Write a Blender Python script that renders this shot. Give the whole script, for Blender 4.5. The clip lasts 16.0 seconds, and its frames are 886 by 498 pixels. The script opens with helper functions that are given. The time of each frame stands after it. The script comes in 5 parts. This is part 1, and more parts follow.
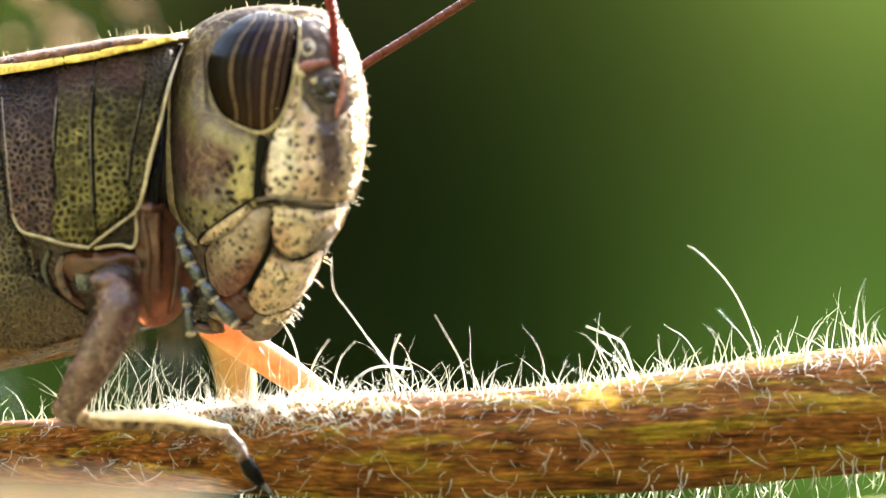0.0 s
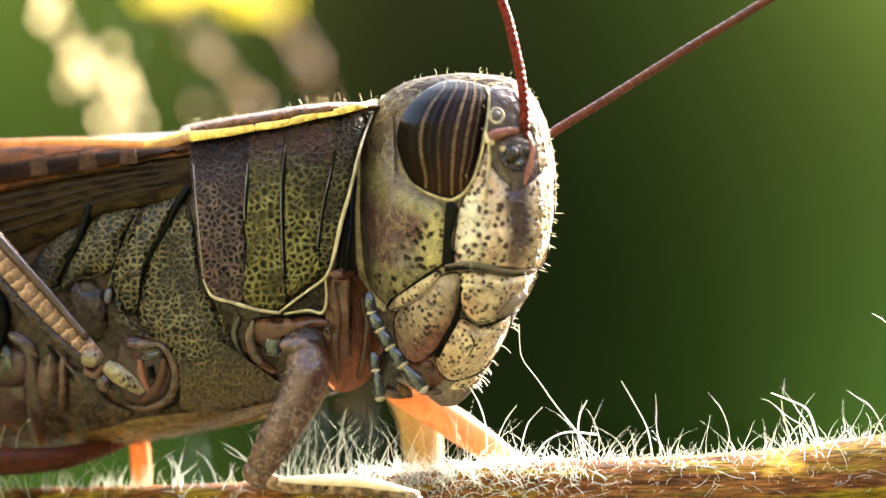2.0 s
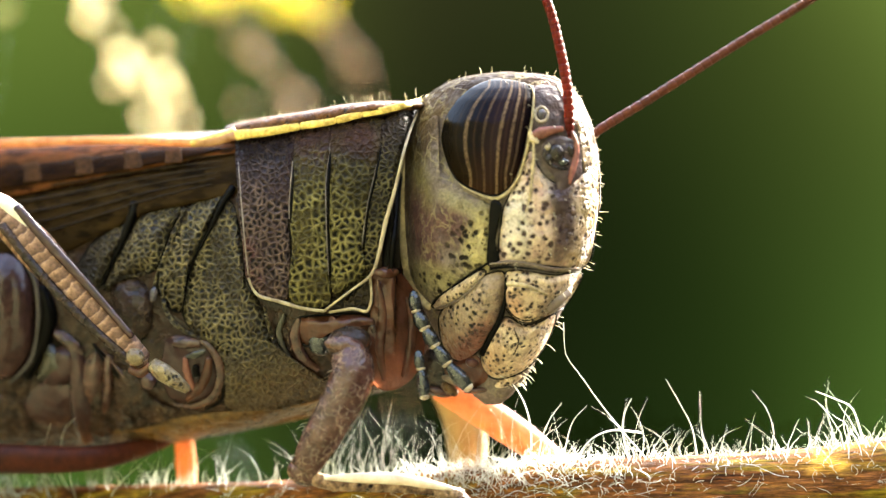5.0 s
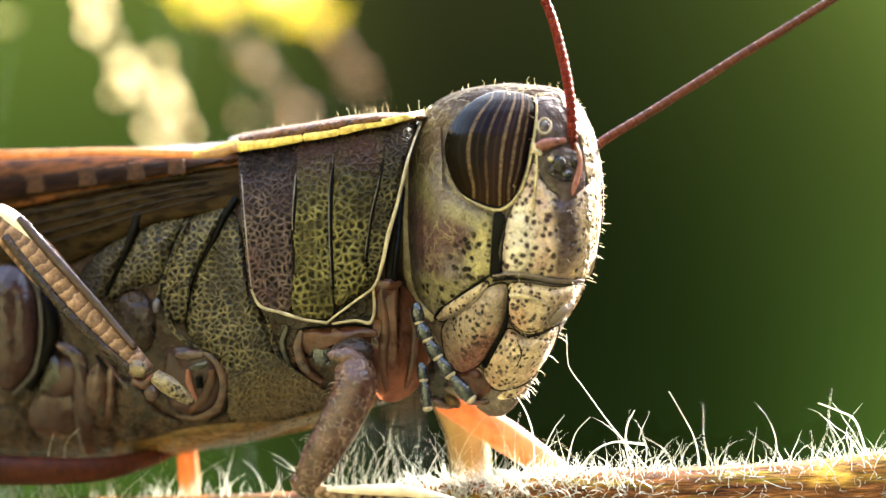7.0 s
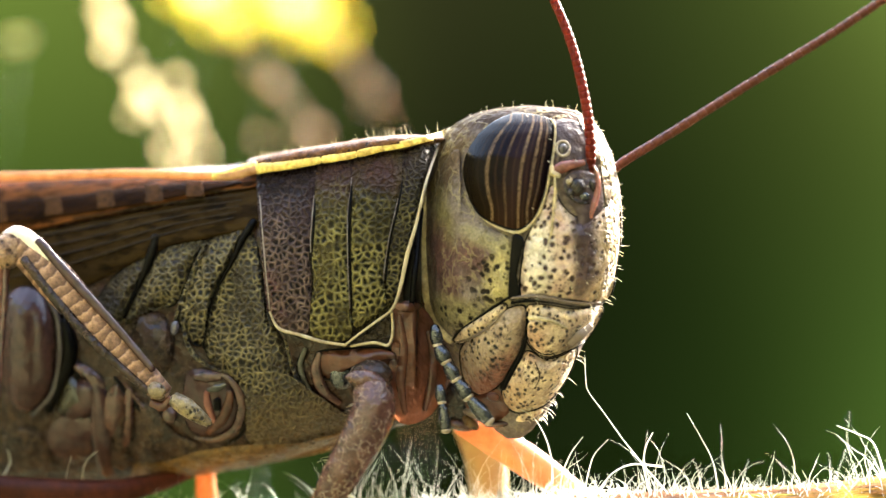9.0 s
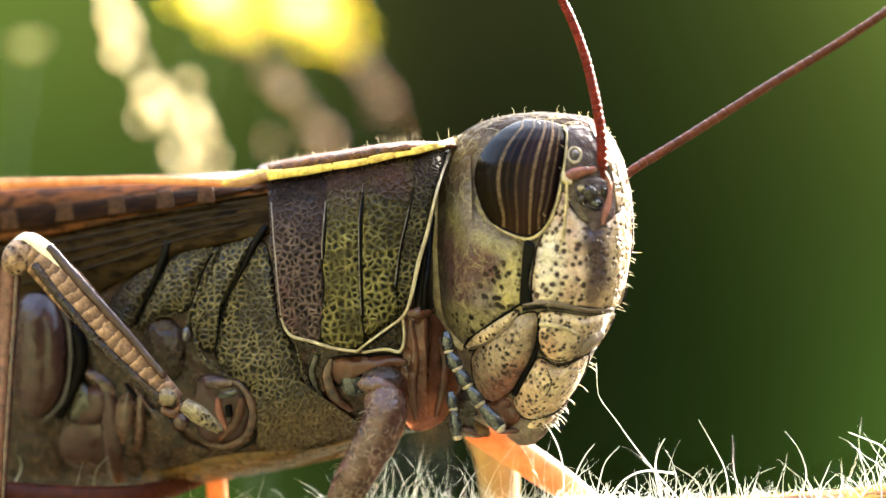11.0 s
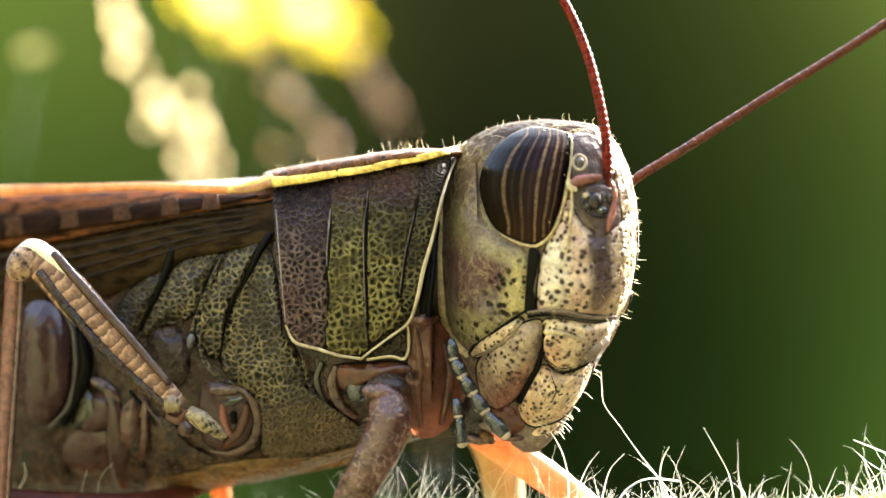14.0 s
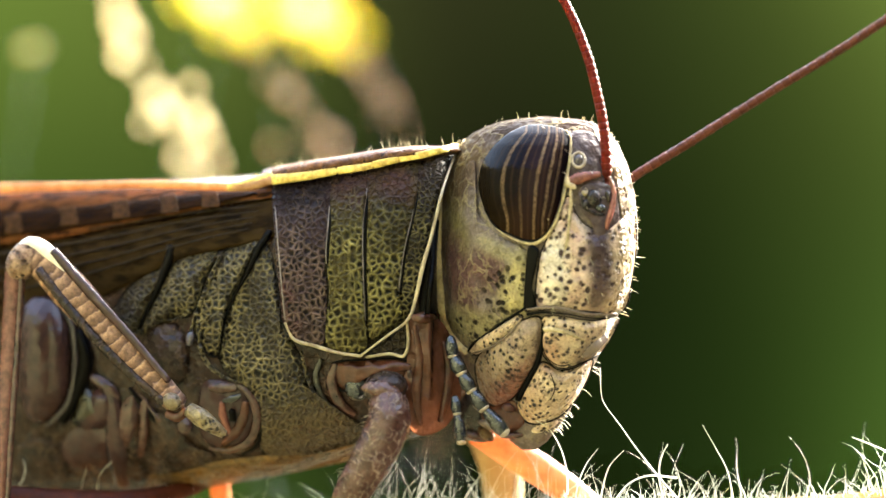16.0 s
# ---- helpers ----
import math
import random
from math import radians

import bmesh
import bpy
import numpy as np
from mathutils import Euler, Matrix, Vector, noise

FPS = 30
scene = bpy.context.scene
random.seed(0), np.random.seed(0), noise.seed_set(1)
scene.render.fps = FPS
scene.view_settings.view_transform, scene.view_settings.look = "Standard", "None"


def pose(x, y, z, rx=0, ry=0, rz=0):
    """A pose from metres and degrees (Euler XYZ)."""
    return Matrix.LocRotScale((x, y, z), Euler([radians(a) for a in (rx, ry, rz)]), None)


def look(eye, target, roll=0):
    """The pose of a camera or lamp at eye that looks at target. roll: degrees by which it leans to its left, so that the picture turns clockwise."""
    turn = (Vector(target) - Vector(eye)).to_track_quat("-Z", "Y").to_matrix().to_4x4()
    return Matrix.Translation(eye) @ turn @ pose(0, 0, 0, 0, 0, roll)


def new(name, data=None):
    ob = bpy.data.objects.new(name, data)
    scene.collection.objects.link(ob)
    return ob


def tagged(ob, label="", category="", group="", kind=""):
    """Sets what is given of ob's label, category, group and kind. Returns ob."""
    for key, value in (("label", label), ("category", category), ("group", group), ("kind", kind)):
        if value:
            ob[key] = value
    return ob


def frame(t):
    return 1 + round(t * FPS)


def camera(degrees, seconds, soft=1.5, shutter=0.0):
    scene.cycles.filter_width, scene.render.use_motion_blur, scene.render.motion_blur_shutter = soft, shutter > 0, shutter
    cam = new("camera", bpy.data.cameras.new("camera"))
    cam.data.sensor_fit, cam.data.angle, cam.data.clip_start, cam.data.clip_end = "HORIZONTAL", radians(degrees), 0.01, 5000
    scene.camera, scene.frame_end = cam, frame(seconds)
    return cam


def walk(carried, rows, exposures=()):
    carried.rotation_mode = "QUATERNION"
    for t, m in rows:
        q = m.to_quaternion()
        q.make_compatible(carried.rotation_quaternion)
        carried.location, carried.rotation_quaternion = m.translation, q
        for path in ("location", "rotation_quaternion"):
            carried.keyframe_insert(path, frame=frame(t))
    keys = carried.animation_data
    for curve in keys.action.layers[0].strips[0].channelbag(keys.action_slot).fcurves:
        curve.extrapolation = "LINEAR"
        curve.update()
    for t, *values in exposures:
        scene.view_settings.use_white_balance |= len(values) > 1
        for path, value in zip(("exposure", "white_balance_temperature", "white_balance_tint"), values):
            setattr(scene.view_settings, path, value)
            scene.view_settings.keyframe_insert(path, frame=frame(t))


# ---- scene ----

# One unit of the plan is 0.016 mm; the plan's plane stands 200 mm before the lens.
K, REACH, HIGH = 1.6e-5, 12500.0, 0.5
cam = camera(7.178, 16.0)
cam.data.dof.use_dof = True
cam.data.dof.focus_distance = 0.1990
cam.data.dof.aperture_fstop = 38.0
# seconds; millimetres right, ahead, up of the plan's middle; degrees of yaw, pitch, roll
ROWS = [
    (0, 2.352, -197.95, -1.120, -1.5199, -0.6002, -0.368),
    (0.5, 1.792, -198.46, -1.008, -1.0902, -0.2917, -0.244),
    (1, 1.344, -198.74, -0.952, -0.7382, -0.2543, -0.170),
    (1.5, 1.064, -199.07, -0.840, -0.4948, -0.2269, -0.155),
    (2, 0.896, -199.69, -0.784, -0.4121, -0.1458, -0.145),
    (2.5, 0.859, -199.85, -0.803, -0.2826, -0.1483, -0.122),
    (3, 0.821, -199.84, -0.821, -0.1669, -0.1209, -0.126),
    (3.5, 0.784, -199.97, -0.840, -0.1217, -0.1232, -0.142),
    (4, 0.672, -199.93, -0.840, -0.0982, -0.1094, -0.140),
    (6.5, 0.672, -200.17, -0.784, -0.1469, -0.2009, -0.174),
    (7, 0.616, -200.01, -0.728, -0.1053, -0.0783, -0.121),
    (7.5, 0.523, -200.01, -0.653, -0.1032, -0.0531, -0.113),
    (8, 0.429, -200.03, -0.579, -0.0829, -0.0087, -0.123),
    (8.5, 0.336, -200.07, -0.504, -0.0751, 0.0170, -0.094),
    (11, 0.056, -199.91, -0.168, -0.0253, -0.0056, -0.087),
    (11.5, 0.050, -200.04, -0.151, 0.0211, 0.0537, -0.035),
    (12, 0.045, -200.20, -0.134, 0.0310, 0.0820, -0.020),
    (12.5, 0.039, -200.37, -0.118, 0.0590, 0.0838, -0.008),
    (13, 0.034, -200.09, -0.101, 0.0287, 0.0590, 0.027),
    (13.5, 0.028, -200.18, -0.084, 0.0267, 0.0267, -0.052),
    (14, 0.022, -199.83, -0.067, 0.0047, 0.0235, -0.018),
    (14.5, 0.017, -200.00, -0.050, 0.0048, 0.0144, 0.000),
    (15, 0.011, -199.84, -0.034, -0.0240, -0.0111, -0.034),
    (15.5, 0.006, -200.10, -0.017, 0.0322, 0.0244, -0.008),
    (16, 0.000, -200.06, -0.000, -0.0087, -0.0163, -0.037),
]


def eye_pose(x, y, z, yaw, pitch, roll):
    a, b = radians(yaw), radians(pitch)
    eye = Vector((x / 1000, y / 1000, HIGH + z / 1000))
    return look(eye, eye + Vector((-math.sin(a) * math.cos(b), math.cos(a) * math.cos(b), math.sin(b))), roll)


walk(cam, [(t, eye_pose(*rest)) for t, *rest in ROWS], [(0.0, 4.38, 6180, 3), (16.0, 4.38, 6180, 3)])

# ---- light ----
SUN_EL, SUN_AZ = radians(26), radians(41)      # height; turn from straight ahead towards the right
world = bpy.data.worlds.new("world")
scene.world = world
world.use_nodes = True
wn = world.node_tree
sky = wn.nodes.new("ShaderNodeTexSky")
sky.sky_type, sky.sun_disc, sky.sun_elevation, sky.sun_rotation = "NISHITA", False, SUN_EL, SUN_AZ
sky.air_density, sky.dust_density, sky.ozone_density = 0.7, 7.0, 0.4
wn.nodes["Background"].inputs["Strength"].default_value = 0.15
wn.links.new(sky.outputs[0], wn.nodes["Background"].inputs["Color"])
sun = new("sun", bpy.data.lights.new("sun", "SUN"))
sun.data.energy, sun.data.angle, sun.data.color = 3.3, radians(0.6), (1.0, 0.93, 0.8)
sun_way = Vector((math.sin(SUN_AZ) * math.cos(SUN_EL), math.cos(SUN_AZ) * math.cos(SUN_EL), math.sin(SUN_EL)))
sun.matrix_world = look(sun_way * 5, (0, 0, 0))

# ---- materials ----


class Nodes:
    """A material's node tree, with the position in plan units as `p`."""

    def __init__(self, name):
        self.mat = bpy.data.materials.new(name)
        self.mat.use_nodes = True
        self.t = self.mat.node_tree
        self.bsdf = self.t.nodes["Principled BSDF"]
        geo = self.add("ShaderNodeNewGeometry")
        sc = self.add("ShaderNodeVectorMath", operation="SCALE")
        sc.inputs["Scale"].default_value = 1 / K
        self.link(geo.outputs["Position"], sc.inputs[0])
        self.p = sc.outputs[0]

    def add(self, kind, operation="", feature="", blend=""):
        n = self.t.nodes.new(kind)
        if operation:
            n.operation = operation
        if feature:
            n.feature = feature
        if blend:
            n.data_type, n.blend_type = "RGBA", blend
        return n

    def link(self, a, b):
        self.t.links.new(a, b)

    def stretch(self, sx, sy, sz, turn=0.0, vec=None):
        n = self.add("ShaderNodeMapping")
        n.inputs["Rotation"].default_value = (0, radians(turn), 0)
        n.inputs["Scale"].default_value = (sx, sy, sz)
        self.link(vec or self.p, n.inputs[0])
        return n.outputs[0]

    def noise(self, size, detail=3.0, rough=0.55, vec=None, warp=0.0):
        n = self.add("ShaderNodeTexNoise")
        n.inputs["Scale"].default_value = 1 / size
        n.inputs["Detail"].default_value = detail
        n.inputs["Roughness"].default_value = rough
        n.inputs["Distortion"].default_value = warp
        self.link(vec or self.p, n.inputs["Vector"])
        return n.outputs["Fac"]

    def cells(self, size, feature="F1", vec=None, rand=1.0):
        n = self.add("ShaderNodeTexVoronoi", feature=feature)
        n.inputs["Scale"].default_value = 1 / size
        n.inputs["Randomness"].default_value = rand
        self.link(vec or self.p, n.inputs["Vector"])
        return n.outputs["Distance"]

    def holes(self, size, vec, feature="F1", rand=0.9):
        """Distance to the nearest of many points strewn over the insect's side, or to the lines between them."""
        sep, com = self.add("ShaderNodeSeparateXYZ"), self.add("ShaderNodeCombineXYZ")
        self.link(vec, sep.inputs[0])
        self.link(sep.outputs[0], com.inputs[0])
        self.link(sep.outputs[2], com.inputs[1])
        n = self.add("ShaderNodeTexVoronoi", feature=feature)
        n.voronoi_dimensions = "2D"
        n.inputs["Scale"].default_value = 1 / size
        n.inputs["Randomness"].default_value = rand
        self.link(com.outputs[0], n.inputs["Vector"])
        return n.outputs["Distance"]

    def reach(self, nu, nv, lo, hi, rough=60.0):
        """0 to 1 as nu * u + nv * v of the plan goes from lo to hi, with an uneven edge."""
        dot = self.add("ShaderNodeVectorMath", operation="DOT_PRODUCT")
        dot.inputs[1].default_value = (nu, 0.0, -nv)
        self.link(self.p, dot.inputs[0])
        n = self.add("ShaderNodeMapRange")
        off = nu * 784 + nv * (HIGH / K + 441)
        n.inputs["From Min"].default_value = lo - off
        n.inputs["From Max"].default_value = hi - off
        self.link(self.times(dot.outputs["Value"], self.times(self.times(self.noise(40, 3), 0.5, "SUBTRACT"), rough), "ADD"), n.inputs[0])
        return n.outputs[0]

    def blot(self, u, v, ru, rv, turn=0.0, soft=0.4, rough=0.9, size=26):
        """1 inside an uneven oval patch of the plan, 0 outside."""
        off = self.add("ShaderNodeVectorMath", operation="SUBTRACT")
        off.inputs[1].default_value = (u - 784, 0.0, HIGH / K + 441 - v)
        self.link(self.p, off.inputs[0])
        c, s = math.cos(radians(turn)), math.sin(radians(turn))
        sq = []
        for axis in ((c / ru, 0.0, -s / ru), (-s / rv, 0.0, -c / rv)):
            dot = self.add("ShaderNodeVectorMath", operation="DOT_PRODUCT")
            dot.inputs[1].default_value = axis
            self.link(off.outputs[0], dot.inputs[0])
            sq.append(self.times(dot.outputs["Value"], 2.0, "POWER"))
        far = self.times(self.times(sq[0], sq[1], "ADD"), 0.5, "POWER")
        far = self.times(far, self.times(self.times(self.noise(size, 4, 0.6), 0.5, "SUBTRACT"), rough), "ADD")
        n = self.add("ShaderNodeMapRange")
        n.inputs["From Min"].default_value, n.inputs["From Max"].default_value = 1 + soft, 1 - soft
        self.link(far, n.inputs[0])
        return n.outputs[0]

    def lines(self, fac, rows):
        """Thin peaks (place, half width, strength) along fac."""
        n = self.add("ShaderNodeValToRGB")
        r = n.color_ramp
        for e, at in zip(r.elements, (0.0, 1.0)):
            e.position, e.color = at, (0, 0, 0, 1)
        for at, w, f in rows:
            for q, c in ((at - w, 0.0), (at - w * 0.3, f), (at + w * 0.3, f), (at + w, 0.0)):
                r.elements.new(q).color = (c, c, c, 1)
        self.link(fac, n.inputs[0])
        return n.outputs[0]

    def warped(self, amount, size=16, more=0.0, wide=60):
        """The place, shifted about by noise at one or two sizes."""
        out = self.p
        for amp, at in ((amount, size), (more, wide)):
            if amp:
                nz = self.add("ShaderNodeTexNoise")
                nz.inputs["Scale"].default_value = 1 / at
                nz.inputs["Detail"].default_value = 3
                self.link(self.p, nz.inputs["Vector"])
                sc = self.add("ShaderNodeVectorMath", operation="SCALE")
                sc.inputs["Scale"].default_value = amp * 2
                self.link(nz.outputs["Color"], sc.inputs[0])
                ad = self.add("ShaderNodeVectorMath", operation="ADD")
                self.link(out, ad.inputs[0])
                self.link(sc.outputs[0], ad.inputs[1])
                out = ad.outputs[0]
        return out

    def steps(self, fac, *stops):
        n = self.add("ShaderNodeValToRGB")
        r = n.color_ramp
        while len(r.elements) < len(stops):
            r.elements.new(0.5)
        for e, (at, c) in zip(r.elements, stops):
            e.position = at
            e.color = (c, c, c, 1) if isinstance(c, (int, float)) else (*c, 1)
        self.link(fac, n.inputs[0])
        return n.outputs[0]

    def mix(self, fac, a, b, how="MIX"):
        n = self.add("ShaderNodeMix", blend=how)
        for sock, val in ((n.inputs[0], fac), (n.inputs[6], a), (n.inputs[7], b)):
            if isinstance(val, (int, float)):
                sock.default_value = val
            elif isinstance(val, tuple):
                sock.default_value = (*val, 1)
            else:
                self.link(val, sock)
        return n.outputs[2]

    def times(self, a, b, op="MULTIPLY"):
        n = self.add("ShaderNodeMath", operation=op)
        for sock, val in zip(n.inputs, (a, b)):
            if isinstance(val, (int, float)):
                sock.default_value = val
            else:
                self.link(val, sock)
        return n.outputs[0]

    def done(self, colour, rough=0.45, bump=None, deep=4.0, through_light=0.0, tint=None, spec=0.4, coat=0.0):
        b = self.bsdf
        for sock, val in ((b.inputs["Base Color"], colour), (b.inputs["Roughness"], rough)):
            if isinstance(val, tuple):
                sock.default_value = (*val, 1)
            elif isinstance(val, (int, float)):
                sock.default_value = val
            else:
                self.link(val, sock)
        b.inputs["Specular IOR Level"].default_value = spec
        b.inputs["Coat Weight"].default_value = coat
        b.inputs["Coat Roughness"].default_value = 0.15
        if bump is not None:
            n = self.add("ShaderNodeBump")
            n.inputs["Strength"].default_value = 0.8
            n.inputs["Distance"].default_value = deep * K
            self.link(bump, n.inputs["Height"])
            self.link(n.outputs[0], b.inputs["Normal"])
        if through_light:
            tr = self.add("ShaderNodeBsdfTranslucent")
            if isinstance(tint, tuple):
                tr.inputs[0].default_value = (*tint, 1)
            elif not isinstance(colour, tuple):
                self.link(colour, tr.inputs[0])
            else:
                tr.inputs[0].default_value = (*colour, 1)
            mx = self.add("ShaderNodeMixShader")
            mx.inputs[0].default_value = through_light
            self.link(b.outputs[0], mx.inputs[1])
            self.link(tr.outputs[0], mx.inputs[2])
            self.link(mx.outputs[0], self.t.nodes["Material Output"].inputs[0])
        return self.mat


def cuticle(name, base, alt, spot, spot_size=18, spread=0.32, rough=0.4, patch=70, net=None, deep=7.0, vein=None, spec=0.12, upper=None, where=None, tint=None, thick=0.20, streak=None):
    """Insect shell: two tones in patches, dark pits or a net of pale lines, fine grain.
    upper, tint: (colour, plan range) of a tone that takes over; where: the plan range with pits."""
    n = Nodes(name)
    tone = n.mix(n.steps(n.noise(patch, 4, 0.6), (0.38, 0.0), (0.62, 1.0)), base, alt)
    calm = None
    if tint:
        tone = n.mix(n.reach(*tint[1:]), tone, tint[0])
    if streak:
        tone = n.mix(n.times(n.times(n.reach(1, 0, streak[1], streak[2]), n.reach(1, 0, streak[4], streak[3])), 0.75), tone, streak[0])
    if upper:
        calm = n.reach(0, 1, upper[1], upper[2])
        tone = n.mix(calm, tone, upper[0])
    grain = n.noise(5, 3, 0.7)
    tone = n.mix(0.5, tone, n.steps(grain, (0.25, 0.45), (0.5, 1.0), (0.75, 1.6)), "MULTIPLY")
    tone = n.mix(0.85, tone, n.steps(n.noise(30, 4, 0.65, None, 1.2), (0.30, (0.42, 0.38, 0.40)), (0.5, (1.0, 1.0, 1.0)), (0.70, (1.55, 1.5, 1.35))), "MULTIPLY")
    wob = n.add("ShaderNodeVectorMath", operation="ADD")
    nz = n.add("ShaderNodeTexNoise")
    nz.inputs["Scale"].default_value = 1 / 14
    n.link(n.p, nz.inputs["Vector"])
    am = n.add("ShaderNodeVectorMath", operation="SCALE")
    am.inputs["Scale"].default_value = spot_size * (0.5 if net else 0.6)
    n.link(nz.outputs["Color"], am.inputs[0])
    n.link(n.p, wob.inputs[0])
    n.link(am.outputs[0], wob.inputs[1])
    vec = wob.outputs[0]
    if net:
        edge = n.cells(spot_size, "DISTANCE_TO_EDGE", vec)
        wall = n.steps(edge, (0.02, 1.0), (thick * 0.5, 0.75), (thick, 0.0))
        wall2 = n.steps(n.cells(spot_size * 0.55, "DISTANCE_TO_EDGE", vec), (0.02, 0.8), (0.16, 0.0))
        strong = n.steps(n.noise(48, 3), (0.34, 0.25), (0.60, 1.0))
        core = n.steps(n.cells(spot_size, "F1", vec), (0.16, 1.0), (0.52, 0.0))
        keep = 1.0
        if upper:
            keep = n.times(1.0, n.times(calm, 0.55), "SUBTRACT")
        col = n.mix(n.times(core, keep), tone, spot)
        f = n.times(n.times(n.times(wall, n.times(wall2, n.steps(n.noise(60, 2), (0.45, 0.0), (0.6, 1.0))), "MAXIMUM"), strong), keep)
        col = n.mix(f, col, net)
        height = n.times(f, 0.7)
    else:
        dense = n.steps(n.noise(55, 2), (0.30, 0.25), (0.5, 1.0))
        if where:
            dense = n.times(dense, n.reach(*where))
        dist = n.times(n.cells(spot_size, "F1", vec), n.times(n.times(n.noise(20, 2), 0.5, "SUBTRACT"), 0.30), "ADD")
        big = n.steps(dist, (spread * 0.62, 1.0), (spread, 0.0))
        small = n.steps(n.cells(spot_size * 0.45, "F1", vec), (0.20, 1.0), (0.36, 0.0))
        pits = n.times(big, dense)
        col = n.mix(pits, tone, spot)
        col = n.mix(n.times(n.times(small, dense), 0.5), col, spot)
        height = n.times(pits, -1.0)
    if vein:
        lines = n.steps(n.cells(24, "DISTANCE_TO_EDGE", vec), (0.01, 1.0), (0.06, 0.0))
        col = n.mix(n.times(lines, n.steps(n.noise(60, 2), (0.46, 0.0), (0.62, 0.6))), col, vein)
    h = n.times(n.times(height, n.times(grain, 0.3), "ADD"), n.times(n.noise(24, 4, 0.6, None, 0.8), 2.0), "ADD")
    rg = n.steps(n.noise(9, 2), (0.3, rough - 0.18), (0.7, rough + 0.04))
    return n.done(col, rg, h, deep, spec=spec)


def shell(name, base, alt, patches=(), pits=None, lace=None, veins=None, rough=0.36, spec=0.22, deep=8.0, patch=34, streak=0.0):
    """Painted insect shell. patches: (colour, strength, u, v, ru, rv, turn). pits: (size, spread, colour, [ovals or None]).
    lace: (size, line width, line colour, hole colour, oval). veins: (size, colour, strength)."""
    n = Nodes(name)
    col = n.mix(n.steps(n.noise(patch, 5, 0.62, None, 0.6), (0.36, 0.0), (0.64, 1.0)), base, alt)
    for c, f, *oval in patches:
        col = n.mix(n.times(n.blot(*oval), f), col, c)
    fine = n.noise(4.5, 3, 0.7)
    col = n.mix(0.6, col, n.steps(fine, (0.25, 0.55), (0.5, 1.0), (0.75, 1.45)), "MULTIPLY")
    col = n.mix(0.7, col, n.steps(n.noise(17, 4, 0.65, None, 1.0), (0.30, (0.55, 0.52, 0.54)), (0.5, (1.0, 1.0, 1.0)), (0.70, (1.4, 1.36, 1.25))), "MULTIPLY")
    height = n.times(n.times(fine, 0.12), n.times(n.noise(30, 2, 0.5, None, 0.5), 1.8), "ADD")
    if veins:
        size, c, f = veins
        thin = n.steps(n.cells(size, "DISTANCE_TO_EDGE", n.warped(size * 0.5, size * 0.5, size * 0.4, size * 1.6)), (0.0, 1.0), (0.035, 0.8), (0.085, 0.0))
        thin = n.times(thin, n.times(n.steps(n.noise(size * 1.3, 3), (0.42, 0.0), (0.58, 1.0)), f))
        col = n.mix(thin, col, c)
        height = n.times(height, n.times(thin, 0.5), "ADD")
    if lace:
        size, hole, c, dark, f = lace
        vec = n.warped(size * 0.34, size * 0.9, size * 0.6, size * 3)
        shift = n.times(n.times(n.noise(size * 1.3, 3, 0.6), 0.5, "SUBTRACT"), 0.30)
        solid = n.steps(n.times(n.holes(size, vec, "DISTANCE_TO_EDGE"), shift, "ADD"), (0.0, 1.0), (hole * 0.5, 0.75), (hole * 1.5, 0.0))
        core = n.steps(n.times(n.holes(size, vec), shift, "ADD"), (0.26, 1.0), (0.50, 0.0))
        tone = n.steps(n.noise(size * 1.6, 3, 0.6), (0.34, 0.35), (0.50, 0.9), (0.66, 1.3))
        both = n.mix(solid, n.mix(core, col, dark), n.mix(1.0, c, tone, "MULTIPLY"))
        some = n.times(n.blot(*f), n.steps(n.noise(size * 4.5, 3, 0.6), (0.36, 0.25), (0.52, 1.0)))
        col = n.mix(some, col, both)
        height = n.times(height, n.times(solid, 0.9), "ADD")
    if pits:
        size, spread, c, ovals = pits
        away = n.times(n.cells(size, "F1", n.warped(size * 0.3, size)), n.times(n.times(n.noise(size * 1.7, 2), 0.5, "SUBTRACT"), 0.45), "ADD")
        hole = n.steps(away, (spread * 0.6, 1.0), (spread, 0.0))
        dots = n.times(n.steps(n.cells(size * 0.42, "F1", n.warped(size * 0.2, size)), (0.16, 1.0), (0.34, 0.0)), n.steps(n.noise(size * 3, 2), (0.45, 0.0), (0.62, 0.75)))
        hole = n.times(hole, dots, "MAXIMUM")
        if ovals:
            some = n.blot(*ovals[0])
            for o in ovals[1:]:
                some = n.times(some, n.blot(*o), "MAXIMUM")
            hole = n.times(hole, some)
        col = n.mix(hole, col, c)
        height = n.times(height, n.times(hole, -1.2), "ADD")
    rg = n.steps(n.noise(14, 2), (0.3, rough - 0.14), (0.7, rough + 0.06))
    return n.done(col, rg, height, deep, spec=spec)


def plain(name, base, alt, rough=0.5, size=12, through_light=0.0, deep=2.0, tint=None, coat=0.0, spec=0.3):
    n = Nodes(name)
    f = n.noise(size, 4, 0.65)
    col = n.mix(n.steps(f, (0.3, 0.0), (0.7, 1.0)), base, alt)
    return n.done(col, rough, n.noise(size * 1.1, 2), deep, through_light, tint, coat=coat, spec=spec)


